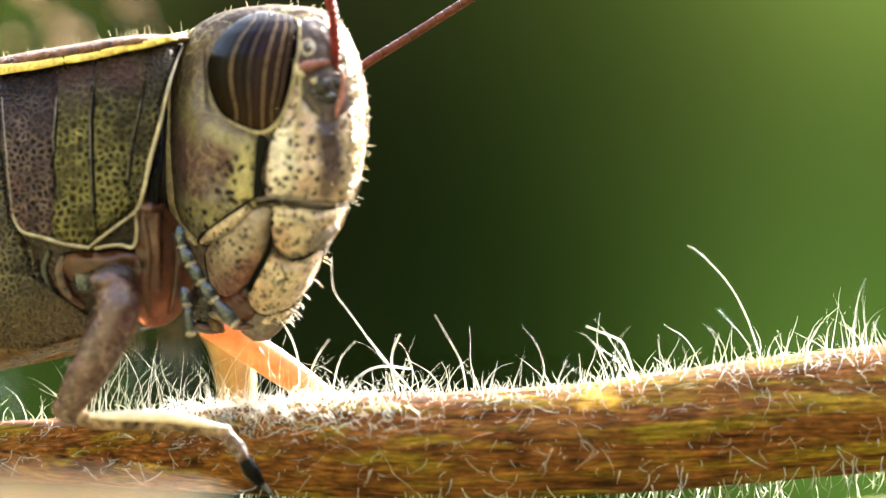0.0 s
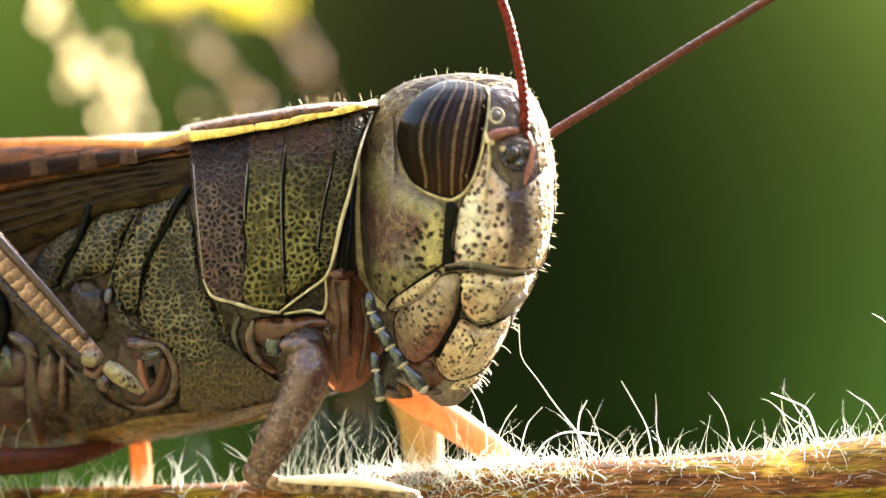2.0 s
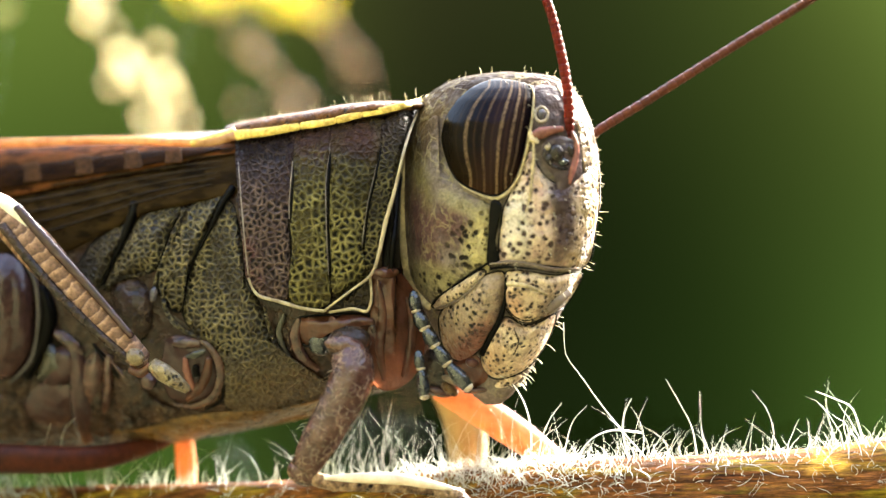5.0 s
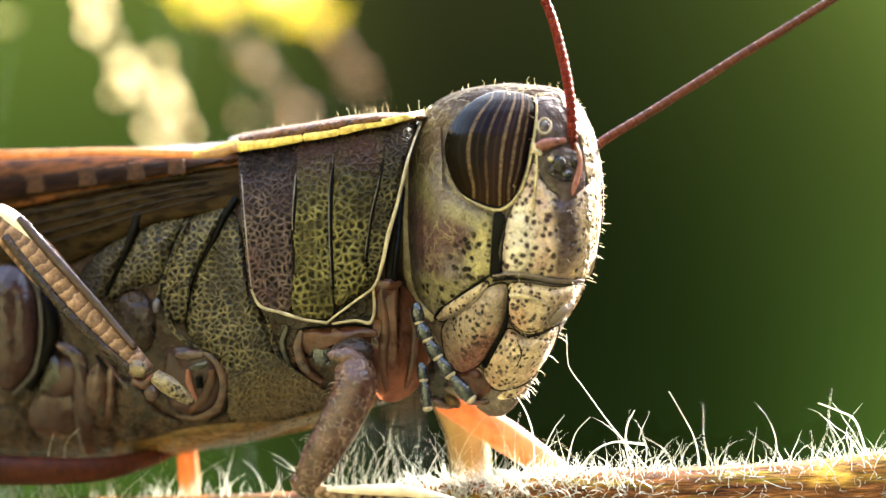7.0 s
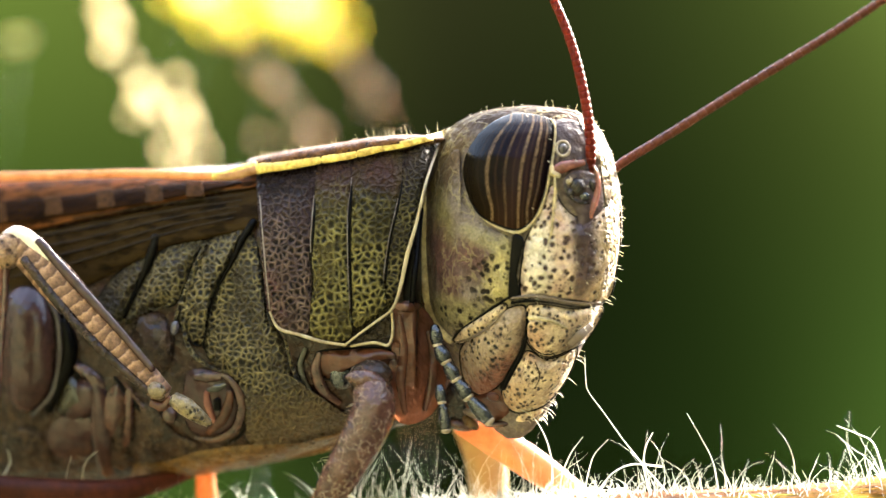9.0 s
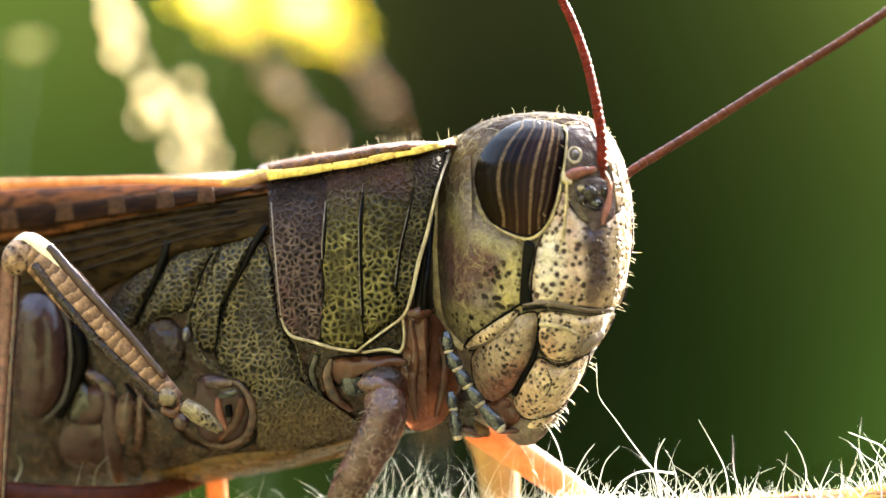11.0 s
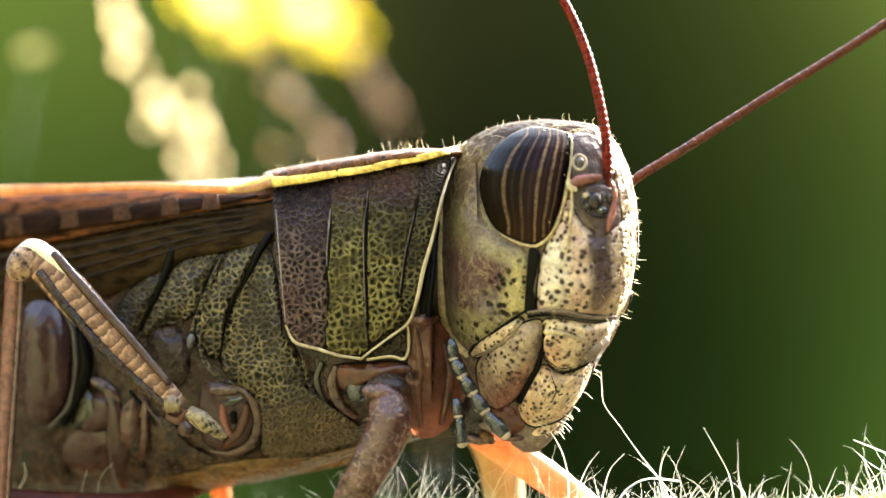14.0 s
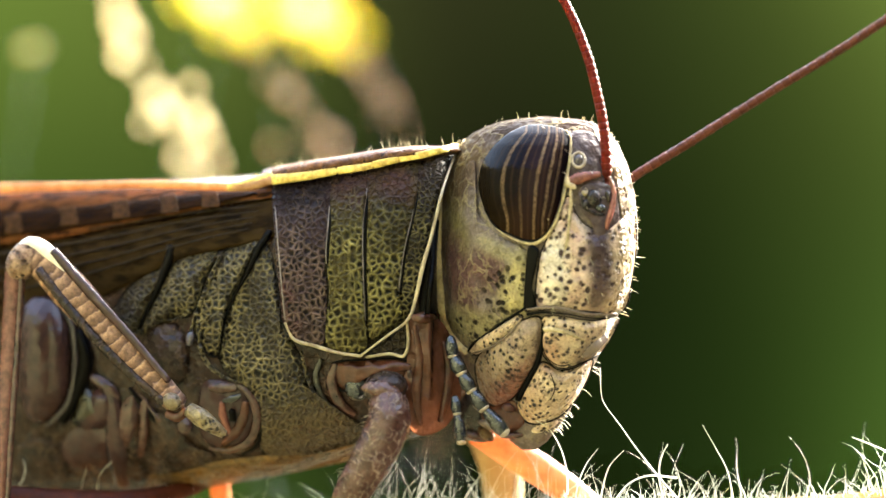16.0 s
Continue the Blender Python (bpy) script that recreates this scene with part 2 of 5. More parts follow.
M_HEAD = shell("head_shell", (0.158, 0.124, 0.108), (0.105, 0.080, 0.068), (
    ((0.026, 0.014, 0.007), 0.97, 945, 220, 165, 34, -3),
    ((0.070, 0.044, 0.026), 0.9, 822, 300, 30, 90, 24),
    ((0.085, 0.056, 0.026), 0.8, 805, 300, 26, 60, 20),
    ((0.150, 0.120, 0.050), 0.8, 812, 420, 18, 60, -8),
    ((0.080, 0.042, 0.041), 0.97, 818, 500, 22, 85, -14),
    ((0.085, 0.046, 0.040), 0.95, 868, 478, 38, 40, 0),
    ((0.340, 0.275, 0.130), 0.9, 915, 515, 26, 62, 6),
    ((0.185, 0.155, 0.080), 0.8, 838, 578, 52, 26, 20),
    ((0.250, 0.215, 0.120), 0.6, 885, 448, 44, 16, 25),
    ((0.060, 0.036, 0.036), 0.95, 1040, 268, 40, 34, 30)),
    pits=(15, 0.40, (0.020, 0.015, 0.012), ((900, 515, 46, 62, 20), (838, 582, 50, 26, 25))), veins=(40, (0.280, 0.225, 0.120), 0.5), spec=0.012, rough=0.4)
M_RIM_PALE = shell("cream_head_rim", (0.48, 0.37, 0.20), (0.28, 0.21, 0.12), spec=0.15)
M_FACE = shell("face_shell", (0.560, 0.420, 0.300), (0.380, 0.245, 0.200), (
    ((0.520, 0.450, 0.370), 0.8, 978, 480, 24, 75, 0),
    ((0.27, 0.195, 0.11), 0.95, 1106, 480, 26, 110, 8),
    ((0.045, 0.025, 0.025), 0.95, 1062, 468, 22, 48, -6),
    ((0.070, 0.040, 0.038), 0.9, 1056, 524, 17, 34, 6),
    ((0.045, 0.027, 0.030), 0.95, 1060, 415, 22, 36, 0)),
    pits=(14, 0.38, (0.050, 0.027, 0.024), None), rough=0.34, spec=0.2, deep=10.0)
M_RIDGE_FACE = shell("front_ridge_shell", (0.25, 0.18, 0.105), (0.19, 0.13, 0.072), pits=(14, 0.36, (0.060, 0.028, 0.016), None), spec=0.2, deep=10.0)
M_FACE_FINE = shell("fine_face_shell", (0.560, 0.420, 0.275), (0.350, 0.240, 0.170), (
    ((0.30, 0.150, 0.095), 0.7, 968, 628, 24, 30, 0), ((0.32, 0.19, 0.11), 0.7, 935, 720, 22, 34, 10), ((0.160, 0.115, 0.090), 0.8, 1042, 626, 26, 18, -40)),
    pits=(10, 0.38, (0.050, 0.034, 0.028), None), rough=0.36, spec=0.22)
M_BLOTCH = plain("brown_blotch", (0.036, 0.021, 0.021), (0.085, 0.060, 0.056), 0.32, 16, deep=8.0, spec=0.15)
M_GREY_FOLD = plain("grey_brown_fold", (0.17, 0.125, 0.09), (0.11, 0.075, 0.058), 0.36, 16, spec=0.2)
M_MANDIBLE = shell("mandible_shell", (0.320, 0.235, 0.150), (0.220, 0.150, 0.110), (
    ((0.150, 0.062, 0.048), 0.97, 908, 690, 70, 26, -42), ((0.07, 0.035, 0.028), 0.8, 956, 630, 12, 50, 8)),
    pits=(12, 0.38, (0.016, 0.012, 0.010), ((885, 634, 60, 52, -30),)), spec=0.2)
M_PRON_REAR = shell("purple_shell", (0.044, 0.026, 0.025), (0.028, 0.017, 0.018), (
    ((0.010, 0.006, 0.0055), 0.95, 530, 325, 75, 70, 0), ((0.085, 0.028, 0.030), 0.7, 510, 560, 18, 55, -8)),
    lace=(11.5, 0.20, (0.125, 0.082, 0.066), (0.0075, 0.005, 0.005), (545, 515, 70, 125, 0)), spec=0.04)
M_PRON_MID = shell("olive_shell", (0.050, 0.038, 0.014), (0.022, 0.016, 0.009), (
    ((0.030, 0.015, 0.012), 0.97, 622, 330, 46, 46, 0), ((0.034, 0.016, 0.012), 0.95, 702, 335, 36, 42, 0), ((0.016, 0.012, 0.006), 0.9, 690, 405, 40, 52, 0)),
    lace=(12.5, 0.21, (0.190, 0.155, 0.054), (0.006, 0.005, 0.003), (640, 520, 105, 132, 0)), spec=0.04)
M_PRON_FRONT = shell("dark_olive_shell", (0.024, 0.018, 0.011), (0.012, 0.009, 0.007), (((0.020, 0.011, 0.009), 0.9, 690, 330, 80, 40, -8),),
    lace=(10, 0.20, (0.125, 0.100, 0.040), (0.0036, 0.0028, 0.0022), (728, 480, 40, 130, 14)), spec=0.04)
M_PRON_TOP = shell("back_shell", (0.150, 0.066, 0.024), (0.046, 0.021, 0.011), pits=(12, 0.3, (0.03, 0.02, 0.016), None), patch=20, spec=0.05, rough=0.4)
M_PLEURA = shell("side_shell", (0.030, 0.021, 0.012), (0.018, 0.0125, 0.009), (
    ((0.020, 0.012, 0.007), 0.85, 270, 500, 60, 70, 30), ((0.075, 0.052, 0.032), 0.9, 520, 770, 130, 60, -6), ((0.055, 0.040, 0.030), 0.7, 492, 640, 16, 22, 0), ((0.034, 0.027, 0.026), 0.85, 492, 530, 16, 50, -10)),
    lace=(11, 0.20, (0.172, 0.134, 0.064), (0.0055, 0.0042, 0.0032), (420, 590, 175, 170, 30)), spec=0.14)
M_BODY = shell("dark_body_shell", (0.040, 0.021, 0.014), (0.011, 0.0068, 0.0055), (), veins=(26, (0.080, 0.050, 0.030), 0.7), rough=0.26, spec=0.2, deep=8.0)
M_NECK = plain("neck_membrane", (0.105, 0.036, 0.019), (0.024, 0.009, 0.006), 0.2, 26, 0.2, 14.0, tint=(0.36, 0.11, 0.045), spec=0.4)
# near-black for seams, and for shade painted into grooves and gaps
M_DARK = plain("black_seam_and_shade", (0.0012, 0.0009, 0.0008), (0.003, 0.002, 0.0016), 0.4, 14, spec=0.06)
M_RIDGE = plain("cream_ridge", (0.50, 0.40, 0.25), (0.16, 0.11, 0.065), 0.3, 26)
M_CREASE = plain("grey_crease", (0.26, 0.21, 0.18), (0.09, 0.066, 0.058), 0.3, 20, spec=0.25)
M_YELLOW = shell("yellow_stripe", (0.78, 0.60, 0.17), (0.50, 0.32, 0.08), patch=16, spec=0.15, deep=6.0)
M_BELLY = shell("amber_belly", (0.120, 0.064, 0.018), (0.060, 0.032, 0.012), (), pits=(20, 0.22, (0.02, 0.012, 0.006), None), patch=24)
M_LEG = shell("brown_leg_shell", (0.038, 0.012, 0.0085), (0.090, 0.038, 0.026), (), veins=(14, (0.32, 0.21, 0.145), 0.7), rough=0.2, spec=0.42, deep=5.0, patch=26)
M_SHIN = plain("red_brown_shin", (0.19, 0.072, 0.050), (0.065, 0.025, 0.019), 0.24, 14, 0.15, spec=0.35)
M_LEG_PALE = cuticle("banded_leg_shell", (0.33, 0.209, 0.1375), (0.088, 0.0464, 0.0304), (0.015, 0.0075, 0.0054), 16, 0.3, 0.32, 18)
M_SLATE = plain("slate_patch", (0.012, 0.011, 0.012), (0.026, 0.022, 0.019), 0.35, 20, spec=0.12)
# pale cream that puts sunlight into the colour of the leg crests
M_SUNLIT_CREST = plain("sunlit_crest_cream", (0.88, 0.80, 0.70), (0.70, 0.50, 0.36), 0.34, 24, 0.12)
M_LEG_RED = plain("red_leg_shell", (0.075, 0.018, 0.009), (0.03, 0.009, 0.006), 0.4, 20, 0.12, spec=0.1)
M_LEG_ORANGE = plain("orange_leg_shell", (0.62, 0.31, 0.16), (0.42, 0.15, 0.06), 0.4, 26, 0.25, tint=(0.8, 0.30, 0.09))
M_LEG_CREAM = plain("cream_leg_shell", (0.34, 0.26, 0.12), (0.25, 0.18, 0.08), 0.5, 30, 0.3)
M_HIND = plain("hind_leg_shell", (0.026, 0.012, 0.012), (0.052, 0.024, 0.021), 0.22, 24, deep=6.0, spec=0.3)
M_LILAC = plain("lilac_rim_sheen", (0.050, 0.038, 0.042), (0.026, 0.019, 0.021), 0.22, 18, spec=0.45)
M_OLIVE_FOLD = plain("olive_fold", (0.040, 0.031, 0.018), (0.013, 0.012, 0.011), 0.2, 22, deep=6.0, spec=0.5)
M_FOLD = plain("brown_fold", (0.085, 0.037, 0.027), (0.018, 0.008, 0.007), 0.18, 20, deep=7.0, spec=0.45)
M_CREAM_SPOT = shell("cream_spotted_shell", (0.25, 0.19, 0.105), (0.12, 0.080, 0.048), pits=(15, 0.30, (0.02, 0.012, 0.008), None), spec=0.3)
M_PALP = plain("slate_palp", (0.008, 0.008, 0.0105), (0.032, 0.029, 0.028), 0.16, 10, spec=0.6)
M_JOINT = plain("cream_joint", (0.42, 0.34, 0.24), (0.24, 0.17, 0.11), 0.3, 8)
M_ANTENNA = plain("red_brown_antenna", (0.13, 0.017, 0.008), (0.040, 0.007, 0.005), 0.4, 12, 0.2, tint=(0.6, 0.09, 0.03), spec=0.12)
M_ANTENNA_FAR = plain("brown_antenna", (0.055, 0.016, 0.009), (0.11, 0.034, 0.018), 0.4, 16, spec=0.12)
M_PINK = plain("pink_membrane", (0.11, 0.042, 0.028), (0.060, 0.022, 0.016), 0.33, 16, spec=0.2)
M_BLUSH = plain("pale_pink_membrane", (0.24, 0.090, 0.062), (0.12, 0.042, 0.032), 0.22, 9)
M_GLASSY = plain("clear_ocellus", (0.10, 0.075, 0.085), (0.03, 0.024, 0.03), 0.12, 8, coat=0.6)
M_SOCKET = plain("dark_socket", (0.0036, 0.0024, 0.0021), (0.030, 0.018, 0.013), 0.2, 8, deep=4.0, spec=0.3)
M_BRISTLE = plain("pale_bristle", (0.65, 0.56, 0.40), (0.5, 0.42, 0.28), 0.4, 20, 0.4)


def eye_material():
    """Dark compound eye with broken tan lines that run down it beside its front edge."""
    n = Nodes("striped_eye")
    uv = n.add("ShaderNodeUVMap")
    uv.uv_map = "across"
    sep = n.add("ShaderNodeSeparateXYZ")
    n.link(uv.outputs[0], sep.inputs[0])
    x = n.times(sep.outputs[0], n.times(n.times(n.noise(13, 3), 0.5, "SUBTRACT"), 0.022), "ADD")
    up = sep.outputs[1]
    main = n.lines(x, ((0.09, 0.02, 0.55), (0.18, 0.026, 0.95), (0.32, 0.026, 1.0), (0.51, 0.024, 0.42), (0.72, 0.03, 0.75)))
    faint = n.lines(x, ((0.135, 0.014, 0.3), (0.25, 0.02, 0.3), (0.41, 0.018, 0.26), (0.62, 0.02, 0.25), (0.83, 0.02, 0.12)))
    dotted = n.steps(n.noise(5, 3, 0.75), (0.36, 0.25), (0.58, 1.0))
    gone = n.steps(n.noise(45, 2), (0.36, 0.5), (0.5, 1.0))
    glow = n.steps(up, (0.0, 0.9), (0.4, 0.75), (0.6, 0.7), (1.0, 1.0))
    col = n.mix(n.steps(up, (0.02, 0.0), (0.42, 1.0)), (0.019, 0.008, 0.0035), (0.0042, 0.0022, 0.0028))
    col = n.mix(n.steps(x, (0.62, 0.0), (0.85, 0.8)), col, (0.0075, 0.0052, 0.0026))
    col = n.mix(n.times(n.blot(952, 335, 26, 80, 10, 0.6), 0.6), col, (0.020, 0.010, 0.011))
    col = n.mix(faint, col, (0.050, 0.028, 0.017))
    col = n.mix(n.times(n.times(main, dotted), n.times(gone, glow)), col, (0.20, 0.125, 0.070))
    return n.done(col, 0.14, n.cells(4.5), 0.4, spec=0.03)


M_EYE = eye_material()


def wing_material(name, pale, dark, mid):
    n = Nodes(name)
    v = n.stretch(1 / 3.2, 1, 1, 8)
    blot = n.steps(n.noise(17, 3, 0.5, v), (0.46, 0.0), (0.60, 0.9))
    col = n.mix(blot, pale, dark)
    streak = n.steps(n.noise(10, 3, 0.6, n.stretch(1 / 20, 1, 1, 10)), (0.4, 0.0), (0.7, 0.7))
    col = n.mix(streak, col, mid)
    return n.done(col, 0.4, n.noise(6, 3, 0.6, v), 3, 0.06, spec=0.01)


def banded_leg():
    """Thigh with pale scale-like bands across a brown ground."""
    n = Nodes("banded_thigh")
    dot = n.add("ShaderNodeVectorMath", operation="DOT_PRODUCT")
    dot.inputs[1].default_value = (0.69, 0.0, -0.73)
    n.link(n.p, dot.inputs[0])
    along = n.times(dot.outputs["Value"], n.times(n.noise(22, 2), 26.0), "ADD")
    saw = n.times(n.times(along, 1 / 21), 1.0, "FRACT")
    band = n.steps(saw, (0.0, 0.2), (0.12, 1.0), (0.42, 0.45), (0.90, 0.15))
    col = n.mix(band, (0.050, 0.022, 0.015), (0.40, 0.235, 0.155))
    col = n.mix(0.8, col, n.steps(n.noise(6, 3, 0.7), (0.3, 0.5), (0.5, 1.0), (0.7, 1.5)), "MULTIPLY")
    return n.done(col, 0.35, band, 4, spec=0.12)


M_THIGH = banded_leg()
M_BAND = wing_material("dark_wing_band", (0.012, 0.005, 0.002), (0.0035, 0.0018, 0.001), (0.022, 0.009, 0.003))
M_WING = wing_material("mottled_wing", (0.105, 0.037, 0.012), (0.004, 0.002, 0.0012), (0.060, 0.026, 0.008))
M_WING_TOP = plain("orange_wing_edge", (0.62, 0.34, 0.15), (0.20, 0.075, 0.025), 0.4, 34, 0.2, tint=(0.6, 0.25, 0.09))
M_WING_LOW = wing_material("olive_wing", (0.030, 0.018, 0.007), (0.004, 0.0026, 0.0016), (0.020, 0.011, 0.0045))
M_VEIN = plain("wing_vein_brown", (0.0252, 0.01568, 0.00672), (0.0112, 0.00672, 0.00336), 0.45, 30, spec=0.1)
M_BLOCK = plain("tan_wing_block", (0.056, 0.025, 0.009), (0.014, 0.007, 0.003), 0.45, 9, spec=0.02)


def stem_material():
    n = Nodes("stem_skin")
    along = n.stretch(1 / 9, 1, 1, -4)
    streak = n.noise(9, 4, 0.7, along)
    col = n.mix(n.steps(streak, (0.36, 0.0), (0.60, 1.0)), (0.185, 0.068, 0.020), (0.024, 0.009, 0.004))
    green = n.steps(n.noise(26, 3, 0.6, along), (0.50, 0.0), (0.62, 0.85))
    col = n.mix(green, col, (0.20, 0.145, 0.013))
    patch = n.steps(n.noise(90, 3), (0.4, 0.0), (0.7, 0.6))
    col = n.mix(patch, col, (0.24, 0.100, 0.024))
    # sunlit bump of the stem, painted as a straw-yellow patch
    lit_patch = n.times(n.times(n.reach(1, 0, 1480, 1500, 60), n.reach(1, 0, 1570, 1545, 60)), n.times(n.reach(0.1, 1, 1036, 1046, 30), n.reach(0.1, 1, 1078, 1062, 30)))
    col = n.mix(lit_patch, col, (0.55, 0.30, 0.05))
    fleck = n.steps(n.noise(7, 3, 0.7, n.stretch(1 / 4, 1, 1, -4)), (0.30, 0.35), (0.5, 1.0), (0.72, 1.9))
    col = n.mix(0.85, col, fleck, "MULTIPLY")
    fibre = n.noise(5, 4, 0.7, n.stretch(1 / 22, 1, 1, -4))
    col = n.mix(0.8, col, n.steps(fibre, (0.32, (0.25, 0.2, 0.2)), (0.5, (0.9, 0.85, 0.8)), (0.68, (1.7, 1.6, 1.3))), "MULTIPLY")
    return n.done(col, 0.42, n.times(streak, fibre, "ADD"), 10, spec=0.02)


M_STEM = stem_material()


def hair_material(name, c, thru):
    n = Nodes(name)
    col = n.mix(n.noise(40, 2), c, (0.64, 0.60, 0.52))
    return n.done(col, 0.3, None, 1, thru)


M_HAIR = hair_material("white_plant_hair", (0.66, 0.66, 0.62), 0.5)
M_HAIR_CREAM = hair_material("cream_plant_hair", (0.68, 0.576, 0.384), 0.4)
M_STRAW = plain("straw", (0.50, 0.35, 0.25), (0.30, 0.20, 0.14), 0.35, 120, 0.6)
M_SEED = plain("straw_seed", (0.92, 0.82, 0.62), (0.85, 0.72, 0.52), 0.25, 120, 0.7)
M_PETAL = plain("yellow_petal", (0.92, 0.86, 0.22), (0.90, 0.74, 0.08), 0.4, 300, 0.6)
M_LEAF_DRY = plain("dry_leaf", (0.62, 0.48, 0.34), (0.36, 0.25, 0.17), 0.5, 200, 0.3)
M_LEAF = plain("green_leaf", (0.07, 0.13, 0.02), (0.05, 0.09, 0.015), 0.4, 400, 0.35)
M_LEAF_PALE = plain("pale_leaf", (0.42, 0.40, 0.20), (0.52, 0.46, 0.28), 0.5, 200, 0.4)


def ground_material():
    n = Nodes("meadow")
    col = n.mix(n.noise(4000, 5), (0.055, 0.06, 0.026), (0.11, 0.105, 0.05))
    return n.done(col, 0.8, n.noise(600, 4), 400)


def hedge_material():
    n = Nodes("unseen_hedge_leaves")
    col = n.mix(n.steps(n.noise(40000, 4, 0.6), (0.35, 0.0), (0.65, 1.0)), n.mix(n.cells(3500), (0.03, 0.035, 0.016), (0.07, 0.075, 0.035)), n.mix(n.cells(2500), (0.075, 0.08, 0.036), (0.12, 0.12, 0.06)))
    return n.done(col, 0.7, n.cells(2500), 2000)


def backdrop_material():
    """Far foliage out of focus: soft green masses that give off their own daylight."""
    n = Nodes("far_foliage_glow")
    sep = n.add("ShaderNodeSeparateXYZ")
    tc = n.add("ShaderNodeTexCoord")
    n.link(tc.outputs["Object"], sep.inputs[0])
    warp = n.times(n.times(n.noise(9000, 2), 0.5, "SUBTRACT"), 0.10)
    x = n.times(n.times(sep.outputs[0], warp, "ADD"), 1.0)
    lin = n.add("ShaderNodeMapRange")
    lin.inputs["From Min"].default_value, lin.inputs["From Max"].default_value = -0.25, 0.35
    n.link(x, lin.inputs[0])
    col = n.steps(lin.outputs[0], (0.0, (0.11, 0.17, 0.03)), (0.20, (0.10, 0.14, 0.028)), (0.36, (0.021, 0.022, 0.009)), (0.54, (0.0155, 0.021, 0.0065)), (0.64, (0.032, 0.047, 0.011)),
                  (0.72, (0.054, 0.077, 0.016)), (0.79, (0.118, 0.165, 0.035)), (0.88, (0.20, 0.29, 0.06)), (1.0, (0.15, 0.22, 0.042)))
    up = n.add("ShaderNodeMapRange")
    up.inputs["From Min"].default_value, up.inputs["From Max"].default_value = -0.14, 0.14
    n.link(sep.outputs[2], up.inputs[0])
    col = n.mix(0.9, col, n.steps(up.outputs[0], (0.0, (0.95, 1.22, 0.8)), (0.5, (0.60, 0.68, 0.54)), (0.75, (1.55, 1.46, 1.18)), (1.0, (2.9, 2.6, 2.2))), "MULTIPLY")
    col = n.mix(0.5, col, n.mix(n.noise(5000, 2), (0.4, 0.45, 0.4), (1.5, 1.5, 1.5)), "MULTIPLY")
    # the sheet glows by itself; emission stands in for daylight on leaves
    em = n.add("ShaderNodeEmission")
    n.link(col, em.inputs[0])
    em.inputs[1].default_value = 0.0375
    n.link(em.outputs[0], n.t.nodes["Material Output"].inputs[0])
    return n.mat


# ---- building helpers ----
def spot(u, v, d=0.0):
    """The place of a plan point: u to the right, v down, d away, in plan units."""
    s = 1 + d / REACH
    return Vector(((u - 784) * K * s, d * K, HIGH + (441 - v) * K * s))


def thing(name, at, label, category, group="", kind=""):
    ob = new(name)
    ob.location = at
    ob.empty_display_size = 0.001
    return tagged(ob, label, category, group, kind)


def world_of(ob):
    m = ob.location.copy()
    while ob.parent:
        ob = ob.parent
        m += ob.location
    return m


def part(name, bm, material, parent=None, label="", smooth=True):
    """Links a bmesh, given in world places, as one mesh object with its origin in its middle."""
    bmesh.ops.recalc_face_normals(bm, faces=bm.faces)
    me = bpy.data.meshes.new(name)
    mid = sum((v.co for v in bm.verts), Vector()) / max(1, len(bm.verts))
    for v in bm.verts:
        v.co -= mid
    bm.to_mesh(me)
    bm.free()
    me.materials.append(material)
    if smooth:
        me.polygons.foreach_set("use_smooth", [True] * len(me.polygons))
    ob = new(name, me)
    ob.location = mid
    if parent:
        ob.location = mid - world_of(parent)
        ob.parent = parent
    return tagged(ob, label)


def soft_loop(pts, n, closed=True):
    """n points of a smooth curve through pts (Catmull-Rom)."""
    p = np.array(pts, float)
    m = len(p)
    if closed:
        q = np.vstack([p[-1:], p, p[:2]])
        segs = m
    else:
        q = np.vstack([2 * p[:1] - p[1:2], p, 2 * p[-1:] - p[-2:-1]])
        segs = m - 1
    # even spread by length
    ln = np.array([np.linalg.norm(q[i + 2][:2] - q[i + 1][:2]) + 1e-6 for i in range(segs)])
    acc = np.concatenate([[0], np.cumsum(ln)])
    out = []
    for s in np.linspace(0, acc[-1], n, endpoint=not closed):
        i = min(segs - 1, int(np.searchsorted(acc, s, side="right")) - 1)
        t = (s - acc[i]) / ln[i]
        a, b, c, d = q[i:i + 4]
        out.append(0.5 * (2 * b + (c - a) * t + (2 * a - 5 * b + 4 * c - d) * t * t + (3 * b - a - 3 * c + d) * t ** 3))
    return np.array(out)


